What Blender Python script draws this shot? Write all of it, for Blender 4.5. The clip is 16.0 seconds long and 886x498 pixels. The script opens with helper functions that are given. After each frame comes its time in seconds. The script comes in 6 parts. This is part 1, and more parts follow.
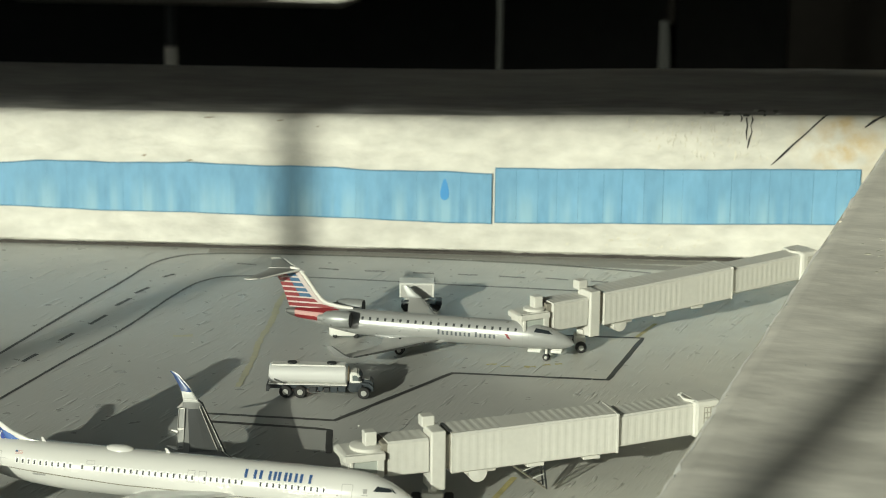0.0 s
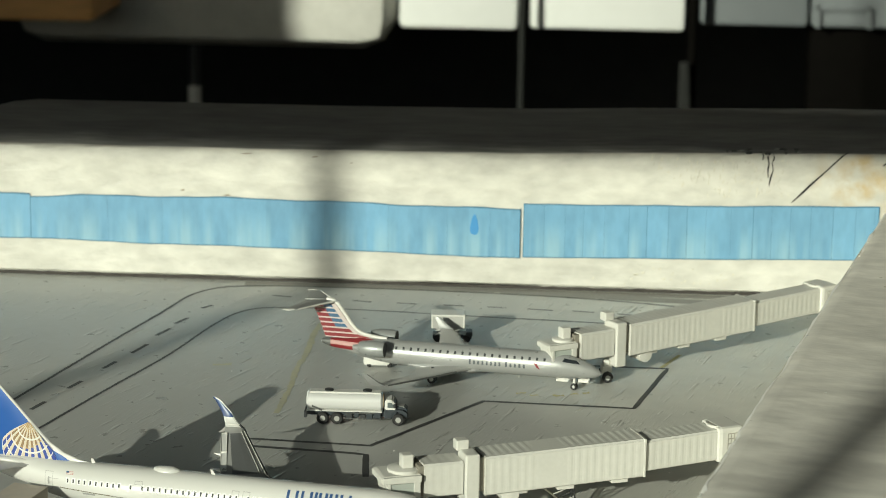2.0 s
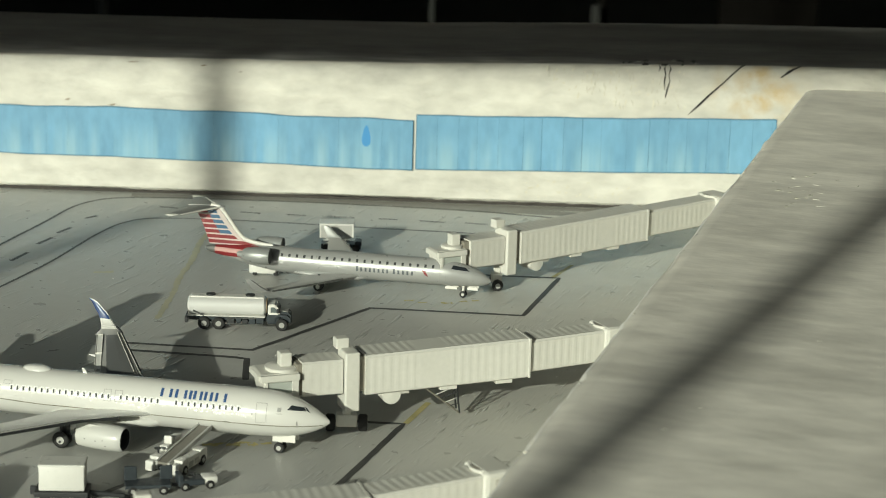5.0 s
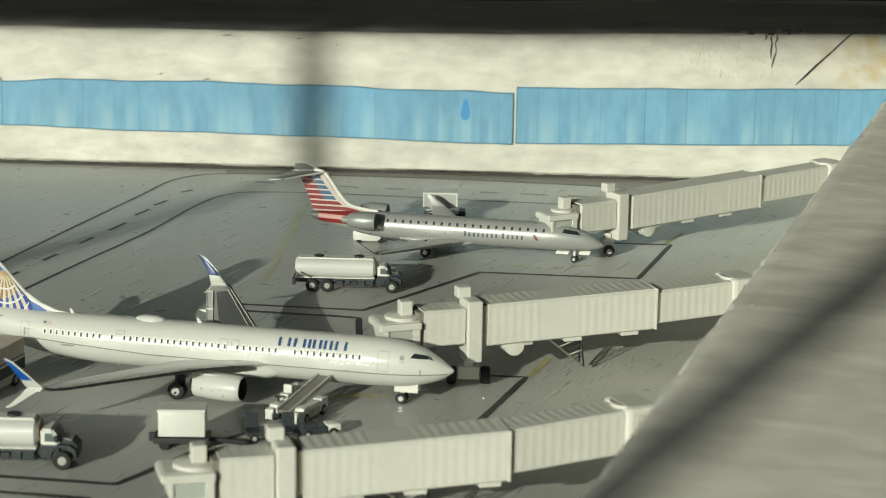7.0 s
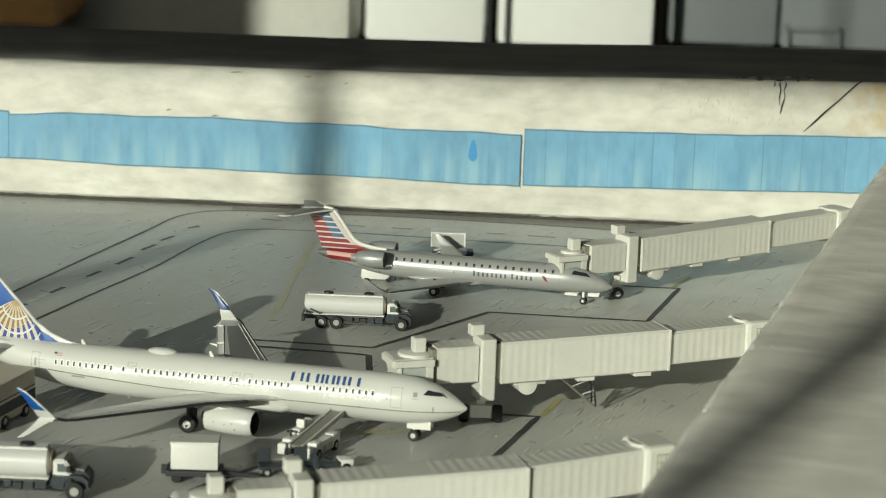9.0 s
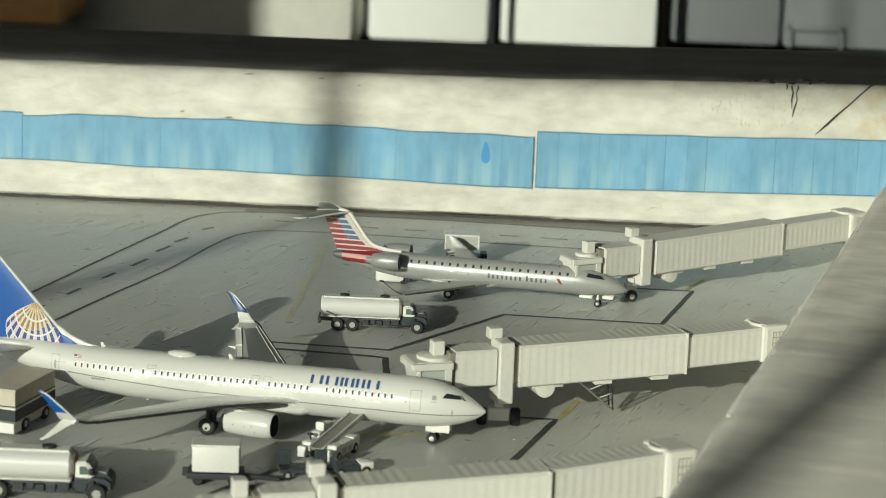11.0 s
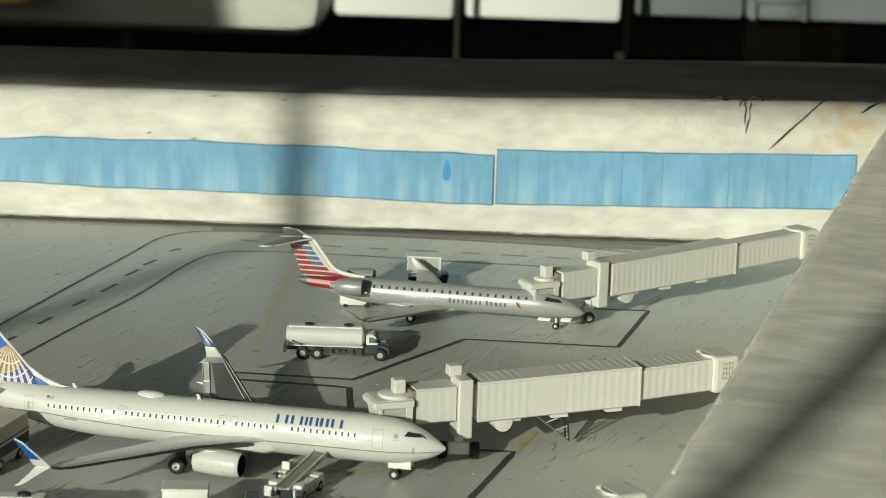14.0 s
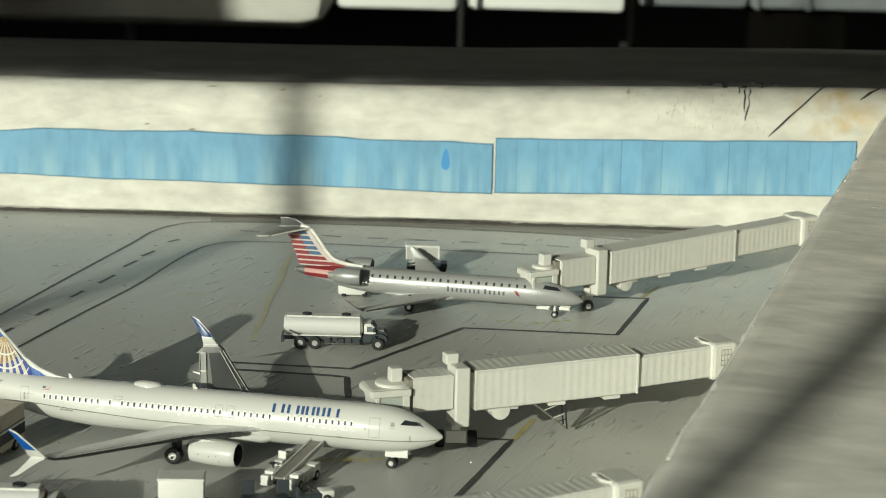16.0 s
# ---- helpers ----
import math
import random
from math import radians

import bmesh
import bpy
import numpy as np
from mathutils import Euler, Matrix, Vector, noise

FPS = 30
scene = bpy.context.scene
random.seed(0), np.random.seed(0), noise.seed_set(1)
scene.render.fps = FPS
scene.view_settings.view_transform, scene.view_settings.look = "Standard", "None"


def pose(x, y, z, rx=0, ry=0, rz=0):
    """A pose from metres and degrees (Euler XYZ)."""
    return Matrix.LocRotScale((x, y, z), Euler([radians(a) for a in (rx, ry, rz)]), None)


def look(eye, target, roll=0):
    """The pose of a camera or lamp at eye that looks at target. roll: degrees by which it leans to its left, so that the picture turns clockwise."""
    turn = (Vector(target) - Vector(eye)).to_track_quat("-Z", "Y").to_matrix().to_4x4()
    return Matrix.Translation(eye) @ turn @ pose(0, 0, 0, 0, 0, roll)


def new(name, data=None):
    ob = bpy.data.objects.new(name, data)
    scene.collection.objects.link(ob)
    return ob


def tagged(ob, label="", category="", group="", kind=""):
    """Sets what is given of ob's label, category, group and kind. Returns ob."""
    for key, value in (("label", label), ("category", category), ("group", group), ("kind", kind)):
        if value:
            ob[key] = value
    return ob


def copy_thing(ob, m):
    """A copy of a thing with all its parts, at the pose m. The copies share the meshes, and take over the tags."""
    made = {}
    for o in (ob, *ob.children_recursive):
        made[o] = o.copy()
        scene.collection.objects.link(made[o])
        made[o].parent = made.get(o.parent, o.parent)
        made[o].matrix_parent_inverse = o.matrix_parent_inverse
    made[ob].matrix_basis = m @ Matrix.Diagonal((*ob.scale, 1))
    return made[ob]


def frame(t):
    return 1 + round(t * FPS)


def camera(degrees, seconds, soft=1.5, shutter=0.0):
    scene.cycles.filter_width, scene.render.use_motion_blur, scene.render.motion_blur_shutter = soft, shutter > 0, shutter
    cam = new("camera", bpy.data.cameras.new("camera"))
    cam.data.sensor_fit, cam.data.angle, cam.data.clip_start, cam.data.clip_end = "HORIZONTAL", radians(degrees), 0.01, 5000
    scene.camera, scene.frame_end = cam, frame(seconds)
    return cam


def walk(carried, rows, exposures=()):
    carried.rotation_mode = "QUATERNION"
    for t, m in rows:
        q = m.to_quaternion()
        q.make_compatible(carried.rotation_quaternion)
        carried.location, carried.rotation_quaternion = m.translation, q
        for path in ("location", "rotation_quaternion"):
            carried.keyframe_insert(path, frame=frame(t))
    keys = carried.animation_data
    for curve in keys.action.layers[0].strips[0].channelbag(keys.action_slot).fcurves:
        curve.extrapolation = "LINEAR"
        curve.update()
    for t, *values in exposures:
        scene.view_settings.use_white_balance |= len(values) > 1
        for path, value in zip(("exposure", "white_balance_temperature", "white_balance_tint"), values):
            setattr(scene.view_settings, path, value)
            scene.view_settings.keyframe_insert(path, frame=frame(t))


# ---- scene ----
MM = 0.001


def aim(x, y, z, yaw, pitch, roll):
    """Camera pose from millimetres and degrees: yaw to the left of +y, pitch up, roll as look()."""
    a, b = radians(yaw), radians(pitch)
    eye = Vector((x, y, z)) * MM
    way = Vector((-math.sin(a) * math.cos(b), math.cos(a) * math.cos(b), math.sin(b)))
    return look(eye, eye + way, roll)


# seconds, x, y, z in mm, yaw, pitch, roll
PATH = [
    (0, 23.25, -657.00, 167.83, 3.317, -14.176, 0.702),
    (0.5, 23.31, -666.59, 167.31, 3.634, -13.671, 0.771),
    (1, 20.14, -675.95, 174.54, 4.070, -13.212, 0.836),
    (1.5, 17.77, -680.50, 172.68, 4.219, -13.025, 0.675),
    (2, 20.67, -676.67, 170.64, 3.772, -13.186, 0.836),
    (2.5, 28.78, -669.63, 175.04, 3.239, -13.468, 1.040),
    (3, 23.75, -668.97, 159.61, 2.541, -13.883, 1.437),
    (3.5, 27.71, -667.20, 158.89, 1.869, -14.015, 1.833),
    (3.7, 26.58, -667.70, 157.07, 1.712, -14.140, 1.846),
    (5.8, 28.38, -666.55, 154.07, 1.841, -14.278, 1.326),
    (6, 25.09, -666.58, 149.78, 2.114, -14.217, 1.205),
    (6.5, 18.54, -663.70, 141.92, 2.631, -13.749, 0.997),
    (7, 12.82, -657.66, 132.59, 2.886, -13.228, 1.008),
    (7.5, 7.29, -659.08, 132.00, 2.805, -12.719, 1.220),
    (8, 7.81, -655.61, 129.62, 2.694, -12.339, 1.443),
    (8.5, 8.02, -655.91, 129.25, 2.586, -12.152, 1.798),
    (9, 6.99, -657.13, 129.87, 2.544, -12.003, 2.055),
    (11.3, 3.06, -659.53, 131.78, 2.513, -12.062, 2.232),
    (11.5, 3.65, -661.83, 138.29, 2.508, -12.095, 2.296),
    (12, 4.81, -667.31, 149.64, 2.610, -12.594, 2.251),
    (12.5, 4.27, -667.77, 149.93, 2.479, -12.986, 2.128),
    (13, 5.09, -668.26, 150.32, 2.196, -13.193, 1.986),
    (13.5, 4.68, -669.14, 150.07, 1.914, -13.176, 1.896),
    (14, 5.28, -670.07, 150.74, 1.729, -13.030, 1.725),
    (14.5, 6.06, -669.28, 149.95, 1.689, -12.980, 1.568),
    (15, 6.99, -669.93, 150.51, 1.802, -13.048, 1.410),
    (15.5, 7.34, -669.36, 149.89, 1.850, -13.145, 1.356),
    (16, 7.53, -668.68, 149.52, 1.903, -13.223, 1.319),
]
cam = camera(21.84, 16.0, soft=0.8)
cam.data.dof.use_dof = True
cam.data.dof.focus_distance, cam.data.dof.aperture_fstop = 0.525, 53
walk(cam, [(r[0], aim(*r[1:])) for r in PATH], exposures=[(0, 0.07, 6500, -4), (3.5, 0.07, 6500, -4), (6, -0.03, 6500, -4), (7.5, -0.09, 6500, -4), (9, -0.08, 6500, -4), (12, -0.03, 6500, -4), (16, -0.01, 6500, -4)])

# ---- light ----
SUN_AZ = Vector((0.447, 0.894, 0)).normalized()
SUN_EL = radians(15.5)
sun_way = SUN_AZ * math.cos(SUN_EL) - Vector((0, 0, math.sin(SUN_EL)))
sun_data = bpy.data.lights.new("sun", "SUN")
sun_data.energy, sun_data.angle, sun_data.color = 3.85, radians(0.53), (1.0, 0.95, 0.84)
sun = new("sun", sun_data)
sun.matrix_world = look(-sun_way * 3, (0, 0, 0))

world = bpy.data.worlds.new("sky")
scene.world = world
world.use_nodes = True
sky = world.node_tree.nodes.new("ShaderNodeTexSky")
sky.sky_type, sky.sun_disc = "NISHITA", False
sky.sun_elevation = SUN_EL
sky.sun_rotation = math.atan2(-SUN_AZ.x, -SUN_AZ.y)
world.node_tree.links.new(sky.outputs[0], world.node_tree.nodes["Background"].inputs[0])
world.node_tree.nodes["Background"].inputs[1].default_value = 0.06


# ---- materials ----
def material(name, color, rough=0.5, metal=0.0, coat=0.0, noise_scale=None, vary=0.15, bump=0.0, stretch=(1, 1, 1),
             turn=0.0, fine=None, rand=0.0, ior=1.45):
    """Plain surface with two scales of mottling and a fine relief; scales are per metre."""
    m = bpy.data.materials.new(name)
    m.use_nodes = True
    nt = m.node_tree
    b = nt.nodes["Principled BSDF"]
    b.inputs["Roughness"].default_value, b.inputs["Metallic"].default_value = rough, metal
    b.inputs["IOR"].default_value, b.inputs["Coat Weight"].default_value = ior, coat
    b.inputs["Coat Roughness"].default_value = 0.08
    b.inputs["Base Color"].default_value = (*color, 1)
    if noise_scale:
        co = nt.nodes.new("ShaderNodeTexCoord")
        mp = nt.nodes.new("ShaderNodeMapping")
        mp.inputs["Scale"].default_value, mp.inputs["Rotation"].default_value = stretch, (0, 0, turn)
        nt.links.new(co.outputs["Object"], mp.inputs[0])
        n1 = nt.nodes.new("ShaderNodeTexNoise")
        n1.inputs["Scale"].default_value, n1.inputs["Detail"].default_value = noise_scale, 6
        n2 = nt.nodes.new("ShaderNodeTexNoise")
        n2.inputs["Scale"].default_value, n2.inputs["Detail"].default_value = fine or noise_scale * 7, 4
        nt.links.new(mp.outputs[0], n1.inputs[0])
        nt.links.new(mp.outputs[0], n2.inputs[0])
        mix = nt.nodes.new("ShaderNodeMath")
        mix.operation = "MULTIPLY_ADD"
        mix.inputs[1].default_value = 0.5
        half = nt.nodes.new("ShaderNodeMath")
        half.operation, half.inputs[1].default_value = "MULTIPLY", 0.5
        nt.links.new(n1.outputs[0], mix.inputs[0])
        nt.links.new(n2.outputs[0], half.inputs[0])
        nt.links.new(half.outputs[0], mix.inputs[2])
        ramp = nt.nodes.new("ShaderNodeMapRange")
        ramp.inputs[1].default_value, ramp.inputs[2].default_value = 0.3, 0.7
        ramp.inputs[3].default_value, ramp.inputs[4].default_value = 1 - vary, 1 + vary
        nt.links.new(mix.outputs[0], ramp.inputs[0])
        hsv = nt.nodes.new("ShaderNodeHueSaturation")
        hsv.inputs["Color"].default_value = (*color, 1)
        nt.links.new(ramp.outputs[0], hsv.inputs["Value"])
        nt.links.new(hsv.outputs[0], b.inputs["Base Color"])
        rr = nt.nodes.new("ShaderNodeMapRange")
        rr.inputs[1].default_value, rr.inputs[2].default_value = 0.3, 0.7
        rr.inputs[3].default_value, rr.inputs[4].default_value = max(rough - 0.1, 0.02), min(rough + 0.1, 1)
        nt.links.new(n2.outputs[0], rr.inputs[0])
        nt.links.new(rr.outputs[0], b.inputs["Roughness"])
        if bump:
            bp = nt.nodes.new("ShaderNodeBump")
            bp.inputs["Strength"].default_value, bp.inputs["Distance"].default_value = 1.0, bump * MM
            nt.links.new(mix.outputs[0], bp.inputs["Height"])
            nt.links.new(bp.outputs[0], b.inputs["Normal"])
        if rand:
            info = nt.nodes.new("ShaderNodeObjectInfo")
            rm = nt.nodes.new("ShaderNodeMapRange")
            rm.inputs[3].default_value, rm.inputs[4].default_value = 1 - rand, 1 + rand
            nt.links.new(info.outputs["Random"], rm.inputs[0])
            mu = nt.nodes.new("ShaderNodeMath")
            mu.operation = "MULTIPLY"
            nt.links.new(rm.outputs[0], mu.inputs[0])
            nt.links.new(ramp.outputs[0], mu.inputs[1])
            nt.links.new(mu.outputs[0], hsv.inputs["Value"])
    return m


def ridged(name, color, rough, turn, mottle=0.08, ridge=0.22):
    """Brush-painted board: soft mottling and separate raised brush ridges along one direction."""
    m = material(name, color, rough, noise_scale=18, fine=260, vary=mottle)
    nt = m.node_tree
    co = nt.nodes.new("ShaderNodeTexCoord")
    spin = nt.nodes.new("ShaderNodeMapping")
    spin.inputs["Rotation"].default_value = (0, 0, turn)
    mp = nt.nodes.new("ShaderNodeMapping")
    mp.inputs["Scale"].default_value = (1, 0.13, 1)
    nt.links.new(co.outputs["Object"], spin.inputs[0])
    nt.links.new(spin.outputs[0], mp.inputs[0])
    heights = []
    for scale, lo, hi in ((560, 0.615, 0.70), (1500, 0.5, 0.8)):
        n = nt.nodes.new("ShaderNodeTexNoise")
        n.inputs["Scale"].default_value, n.inputs["Detail"].default_value = scale, 2
        nt.links.new(mp.outputs[0], n.inputs[0])
        r = nt.nodes.new("ShaderNodeMapRange")
        r.inputs[1].default_value, r.inputs[2].default_value = lo, hi
        nt.links.new(n.outputs[0], r.inputs[0])
        heights.append(r)
    add = nt.nodes.new("ShaderNodeMath")
    add.operation, add.inputs[1].default_value = "MULTIPLY_ADD", 0.22
    nt.links.new(heights[1].outputs[0], add.inputs[0])
    nt.links.new(heights[0].outputs[0], add.inputs[2])
    spread = nt.nodes.new("ShaderNodeTexNoise")
    spread.inputs["Scale"].default_value, spread.inputs["Detail"].default_value = 38, 3
    nt.links.new(co.outputs["Object"], spread.inputs[0])
    amount = nt.nodes.new("ShaderNodeMapRange")
    amount.inputs[1].default_value, amount.inputs[2].default_value, amount.inputs[3].default_value = 0.42, 0.6, 0.12
    nt.links.new(spread.outputs[0], amount.inputs[0])
    relief = nt.nodes.new("ShaderNodeMath")
    relief.operation = "MULTIPLY"
    nt.links.new(add.outputs[0], relief.inputs[0])
    nt.links.new(amount.outputs[0], relief.inputs[1])
    bp = nt.nodes.new("ShaderNodeBump")
    bp.inputs["Strength"].default_value, bp.inputs["Distance"].default_value = 1.0, ridge * MM
    nt.links.new(relief.outputs[0], bp.inputs["Height"])
    nt.links.new(bp.outputs[0], nt.nodes["Principled BSDF"].inputs["Normal"])
    return m


M_APRON = ridged("apron_paint", (0.425, 0.426, 0.406), 0.36, radians(21), ridge=0.29)


def brighten_right(m, color):
    """Brighter light towards the right put into the colour, with a ragged border."""
    nt = m.node_tree
    b = nt.nodes["Principled BSDF"]
    old = b.inputs["Base Color"].links[0].from_socket
    co = nt.nodes.new("ShaderNodeTexCoord")
    n = nt.nodes.new("ShaderNodeTexNoise")
    n.inputs["Scale"].default_value, n.inputs["Detail"].default_value = 9, 5
    nt.links.new(co.outputs["Object"], n.inputs[0])
    sep = nt.nodes.new("ShaderNodeSeparateXYZ")
    nt.links.new(co.outputs["Object"], sep.inputs[0])
    add = nt.nodes.new("ShaderNodeMath")
    add.operation, add.inputs[1].default_value = "MULTIPLY_ADD", 0.16
    nt.links.new(n.outputs[0], add.inputs[0])
    nt.links.new(sep.outputs[0], add.inputs[2])
    edge = nt.nodes.new("ShaderNodeMapRange")
    edge.interpolation_type = "SMOOTHSTEP"
    edge.inputs[1].default_value, edge.inputs[2].default_value = 0.055, 0.150
    nt.links.new(add.outputs[0], edge.inputs[0])
    fine = nt.nodes.new("ShaderNodeTexNoise")
    fine.inputs["Scale"].default_value, fine.inputs["Detail"].default_value = 60, 6
    nt.links.new(co.outputs["Object"], fine.inputs[0])
    cover = nt.nodes.new("ShaderNodeMapRange")
    cover.inputs[1].default_value, cover.inputs[2].default_value, cover.inputs[3].default_value = 0.3, 0.6, 0.7
    nt.links.new(fine.outputs[0], cover.inputs[0])
    mul = nt.nodes.new("ShaderNodeMath")
    mul.operation = "MULTIPLY"
    nt.links.new(edge.outputs[0], mul.inputs[0])
    nt.links.new(cover.outputs[0], mul.inputs[1])
    mix = nt.nodes.new("ShaderNodeMix")
    mix.data_type = "RGBA"
    nt.links.new(mul.outputs[0], mix.inputs["Factor"])
    nt.links.new(old, mix.inputs[6])
    mix.inputs[7].default_value = (*color, 1)
    nt.links.new(mix.outputs[2], b.inputs["Base Color"])


# the apron's brighter right part is painted into its colour
brighten_right(M_APRON, (0.68, 0.67, 0.61))
M_LINE = material("line_paint", (0.045, 0.045, 0.045), 0.5, noise_scale=300, vary=0.4)
M_YELLOW = material("yellow_paint", (0.50, 0.445, 0.20), 0.5, noise_scale=300, vary=0.4)
M_YELLOWFAINT = material("worn_yellow_paint", (0.455, 0.435, 0.295), 0.42, noise_scale=90, fine=700, vary=0.22)
M_CREAM = material("cream_paint", (0.60, 0.575, 0.49), 0.5, noise_scale=32, fine=420, vary=0.16, bump=0.3, stretch=(0.5, 1, 1.3))
M_ROOF = material("roof_paint", (0.262, 0.257, 0.245), 0.55, noise_scale=38, fine=300, vary=0.55, bump=0.4, stretch=(0.3, 1, 1))
M_BEAM = material("timber_grey", (0.83, 0.80, 0.73), 0.6, noise_scale=30, fine=170, vary=0.25, bump=0.45, stretch=(0.5, 1, 1))
def printed_blue():
    m = material("window_blue", (0.165, 0.345, 0.515), 0.45, noise_scale=60, fine=500, vary=0.13, rand=0.06, stretch=(1, 1, 0.4))
    nt = m.node_tree
    b = nt.nodes["Principled BSDF"]
    old = b.inputs["Base Color"].links[0].from_socket
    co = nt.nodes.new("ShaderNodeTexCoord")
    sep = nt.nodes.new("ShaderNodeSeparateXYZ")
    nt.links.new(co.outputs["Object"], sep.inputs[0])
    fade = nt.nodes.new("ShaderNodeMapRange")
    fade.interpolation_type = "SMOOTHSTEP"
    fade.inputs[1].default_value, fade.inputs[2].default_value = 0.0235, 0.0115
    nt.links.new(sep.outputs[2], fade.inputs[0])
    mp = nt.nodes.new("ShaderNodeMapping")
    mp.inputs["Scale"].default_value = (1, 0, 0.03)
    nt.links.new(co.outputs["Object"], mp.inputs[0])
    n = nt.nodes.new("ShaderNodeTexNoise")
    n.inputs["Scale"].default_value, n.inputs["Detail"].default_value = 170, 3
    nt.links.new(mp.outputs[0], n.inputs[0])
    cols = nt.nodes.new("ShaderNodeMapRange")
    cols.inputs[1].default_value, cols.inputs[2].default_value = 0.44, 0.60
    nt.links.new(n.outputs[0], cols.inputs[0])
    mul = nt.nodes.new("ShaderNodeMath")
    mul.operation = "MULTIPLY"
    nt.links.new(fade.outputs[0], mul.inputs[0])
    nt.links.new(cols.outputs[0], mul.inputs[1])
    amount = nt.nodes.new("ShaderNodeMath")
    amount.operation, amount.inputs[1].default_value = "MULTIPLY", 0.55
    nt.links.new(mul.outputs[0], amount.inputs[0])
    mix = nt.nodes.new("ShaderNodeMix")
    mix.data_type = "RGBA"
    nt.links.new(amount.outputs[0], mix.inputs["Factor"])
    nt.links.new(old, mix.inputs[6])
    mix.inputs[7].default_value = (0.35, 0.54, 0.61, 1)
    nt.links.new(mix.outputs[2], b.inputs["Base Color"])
    return m


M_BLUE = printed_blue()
M_BLUELINE = material("window_line", (0.07, 0.17, 0.26), 0.5)
M_JET = material("jetway_plastic", (0.615, 0.607, 0.562), 0.5, noise_scale=150, vary=0.05, bump=0.03)
M_JETDARK = material("jetway_dark", (0.22, 0.205, 0.17), 0.6, noise_scale=200, vary=0.15)
M_CUPGREY = material("cup_grey", (0.36, 0.345, 0.30), 0.6, noise_scale=200, vary=0.15)
M_JETGLASS = material("cab_glass", (0.40, 0.43, 0.40), 0.3)
M_CABGLASS = material("truck_glass", (0.12, 0.14, 0.14), 0.2)
M_WHITE = material("gloss_white", (0.60, 0.595, 0.57), 0.25, coat=0.3)
M_BELLY = material("belly_grey", (0.56, 0.56, 0.535), 0.3, coat=0.25)
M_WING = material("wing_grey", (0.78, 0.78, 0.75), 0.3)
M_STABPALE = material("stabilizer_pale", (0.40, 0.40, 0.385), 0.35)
M_STABGREY = material("stabilizer_grey", (0.27, 0.275, 0.27), 0.3, metal=0.3)
M_TANK = material("tank_silver", (0.66, 0.66, 0.645), 0.25, metal=0.12)
M_FRAMEWHITE = material("frame_white", (0.70, 0.70, 0.68), 0.5)
M_CHALK = material("chalky_edge", (0.90, 0.885, 0.84), 0.7, noise_scale=300, vary=0.12)
M_CHEAT = material("cheat_line", (0.14, 0.125, 0.08), 0.4)
M_BELT = material("conveyor_belt", (0.20, 0.19, 0.165), 0.6, noise_scale=300, vary=0.2)
M_CRACKLE = material("crackle_shade", (0.53, 0.51, 0.44), 0.7, noise_scale=400, vary=0.4)
M_WINGREFLECT = material("wing_panel_reflection", (0.15, 0.155, 0.155), 0.4)
M_PANEDARK = material("pane_dark", (0.03, 0.033, 0.036), 0.55)
M_STANDGREY = material("stand_grey", (0.022, 0.023, 0.022), 0.9, ior=1.2)
M_GOLDPALE = material("gold_pale", (0.60, 0.53, 0.40), 0.4)
M_SILVER = material("silver_paint", (0.335, 0.34, 0.335), 0.36, metal=0.2, noise_scale=90, vary=0.04)
M_DKSILVER = material("dark_silver", (0.16, 0.165, 0.16), 0.35, metal=0.5, noise_scale=60, vary=0.1)
M_TYRE = material("tyre_black", (0.015, 0.015, 0.015), 0.6)
M_BLACK = material("black_plastic", (0.03, 0.032, 0.034), 0.5, noise_scale=300, vary=0.2)
M_RIM = material("rim_grey", (0.42, 0.42, 0.40), 0.35, metal=0.3)
M_HUB = material("hub_white", (0.66, 0.65, 0.61), 0.4)
M_GLASS = material("tinted_glass", (0.025, 0.03, 0.035), 0.12)
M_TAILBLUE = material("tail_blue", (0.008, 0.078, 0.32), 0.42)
M_WINGLETSHADE = material("winglet_shade", (0.02, 0.05, 0.16), 0.3)
M_TITLEBLUE = material("title_blue", (0.035, 0.085, 0.22), 0.35)
M_NAVY = material("navy", (0.03, 0.06, 0.28), 0.3)
M_GOLD = material("gold", (0.40, 0.27, 0.12), 0.45)
M_RED = material("flag_red", (0.19, 0.020, 0.024), 0.35)
M_PINK = material("pink_band", (0.46, 0.25, 0.23), 0.35)
M_SKYBLUE = material("flag_blue", (0.05, 0.115, 0.21), 0.3)
M_TITLEGREY = material("title_grey", (0.09, 0.10, 0.115), 0.4)
M_SLATE = material("slate_plastic", (0.034, 0.042, 0.049), 0.45, noise_scale=200, vary=0.15)
M_TRUCKWHITE = material("truck_white", (0.66, 0.655, 0.62), 0.35, noise_scale=100, vary=0.04)
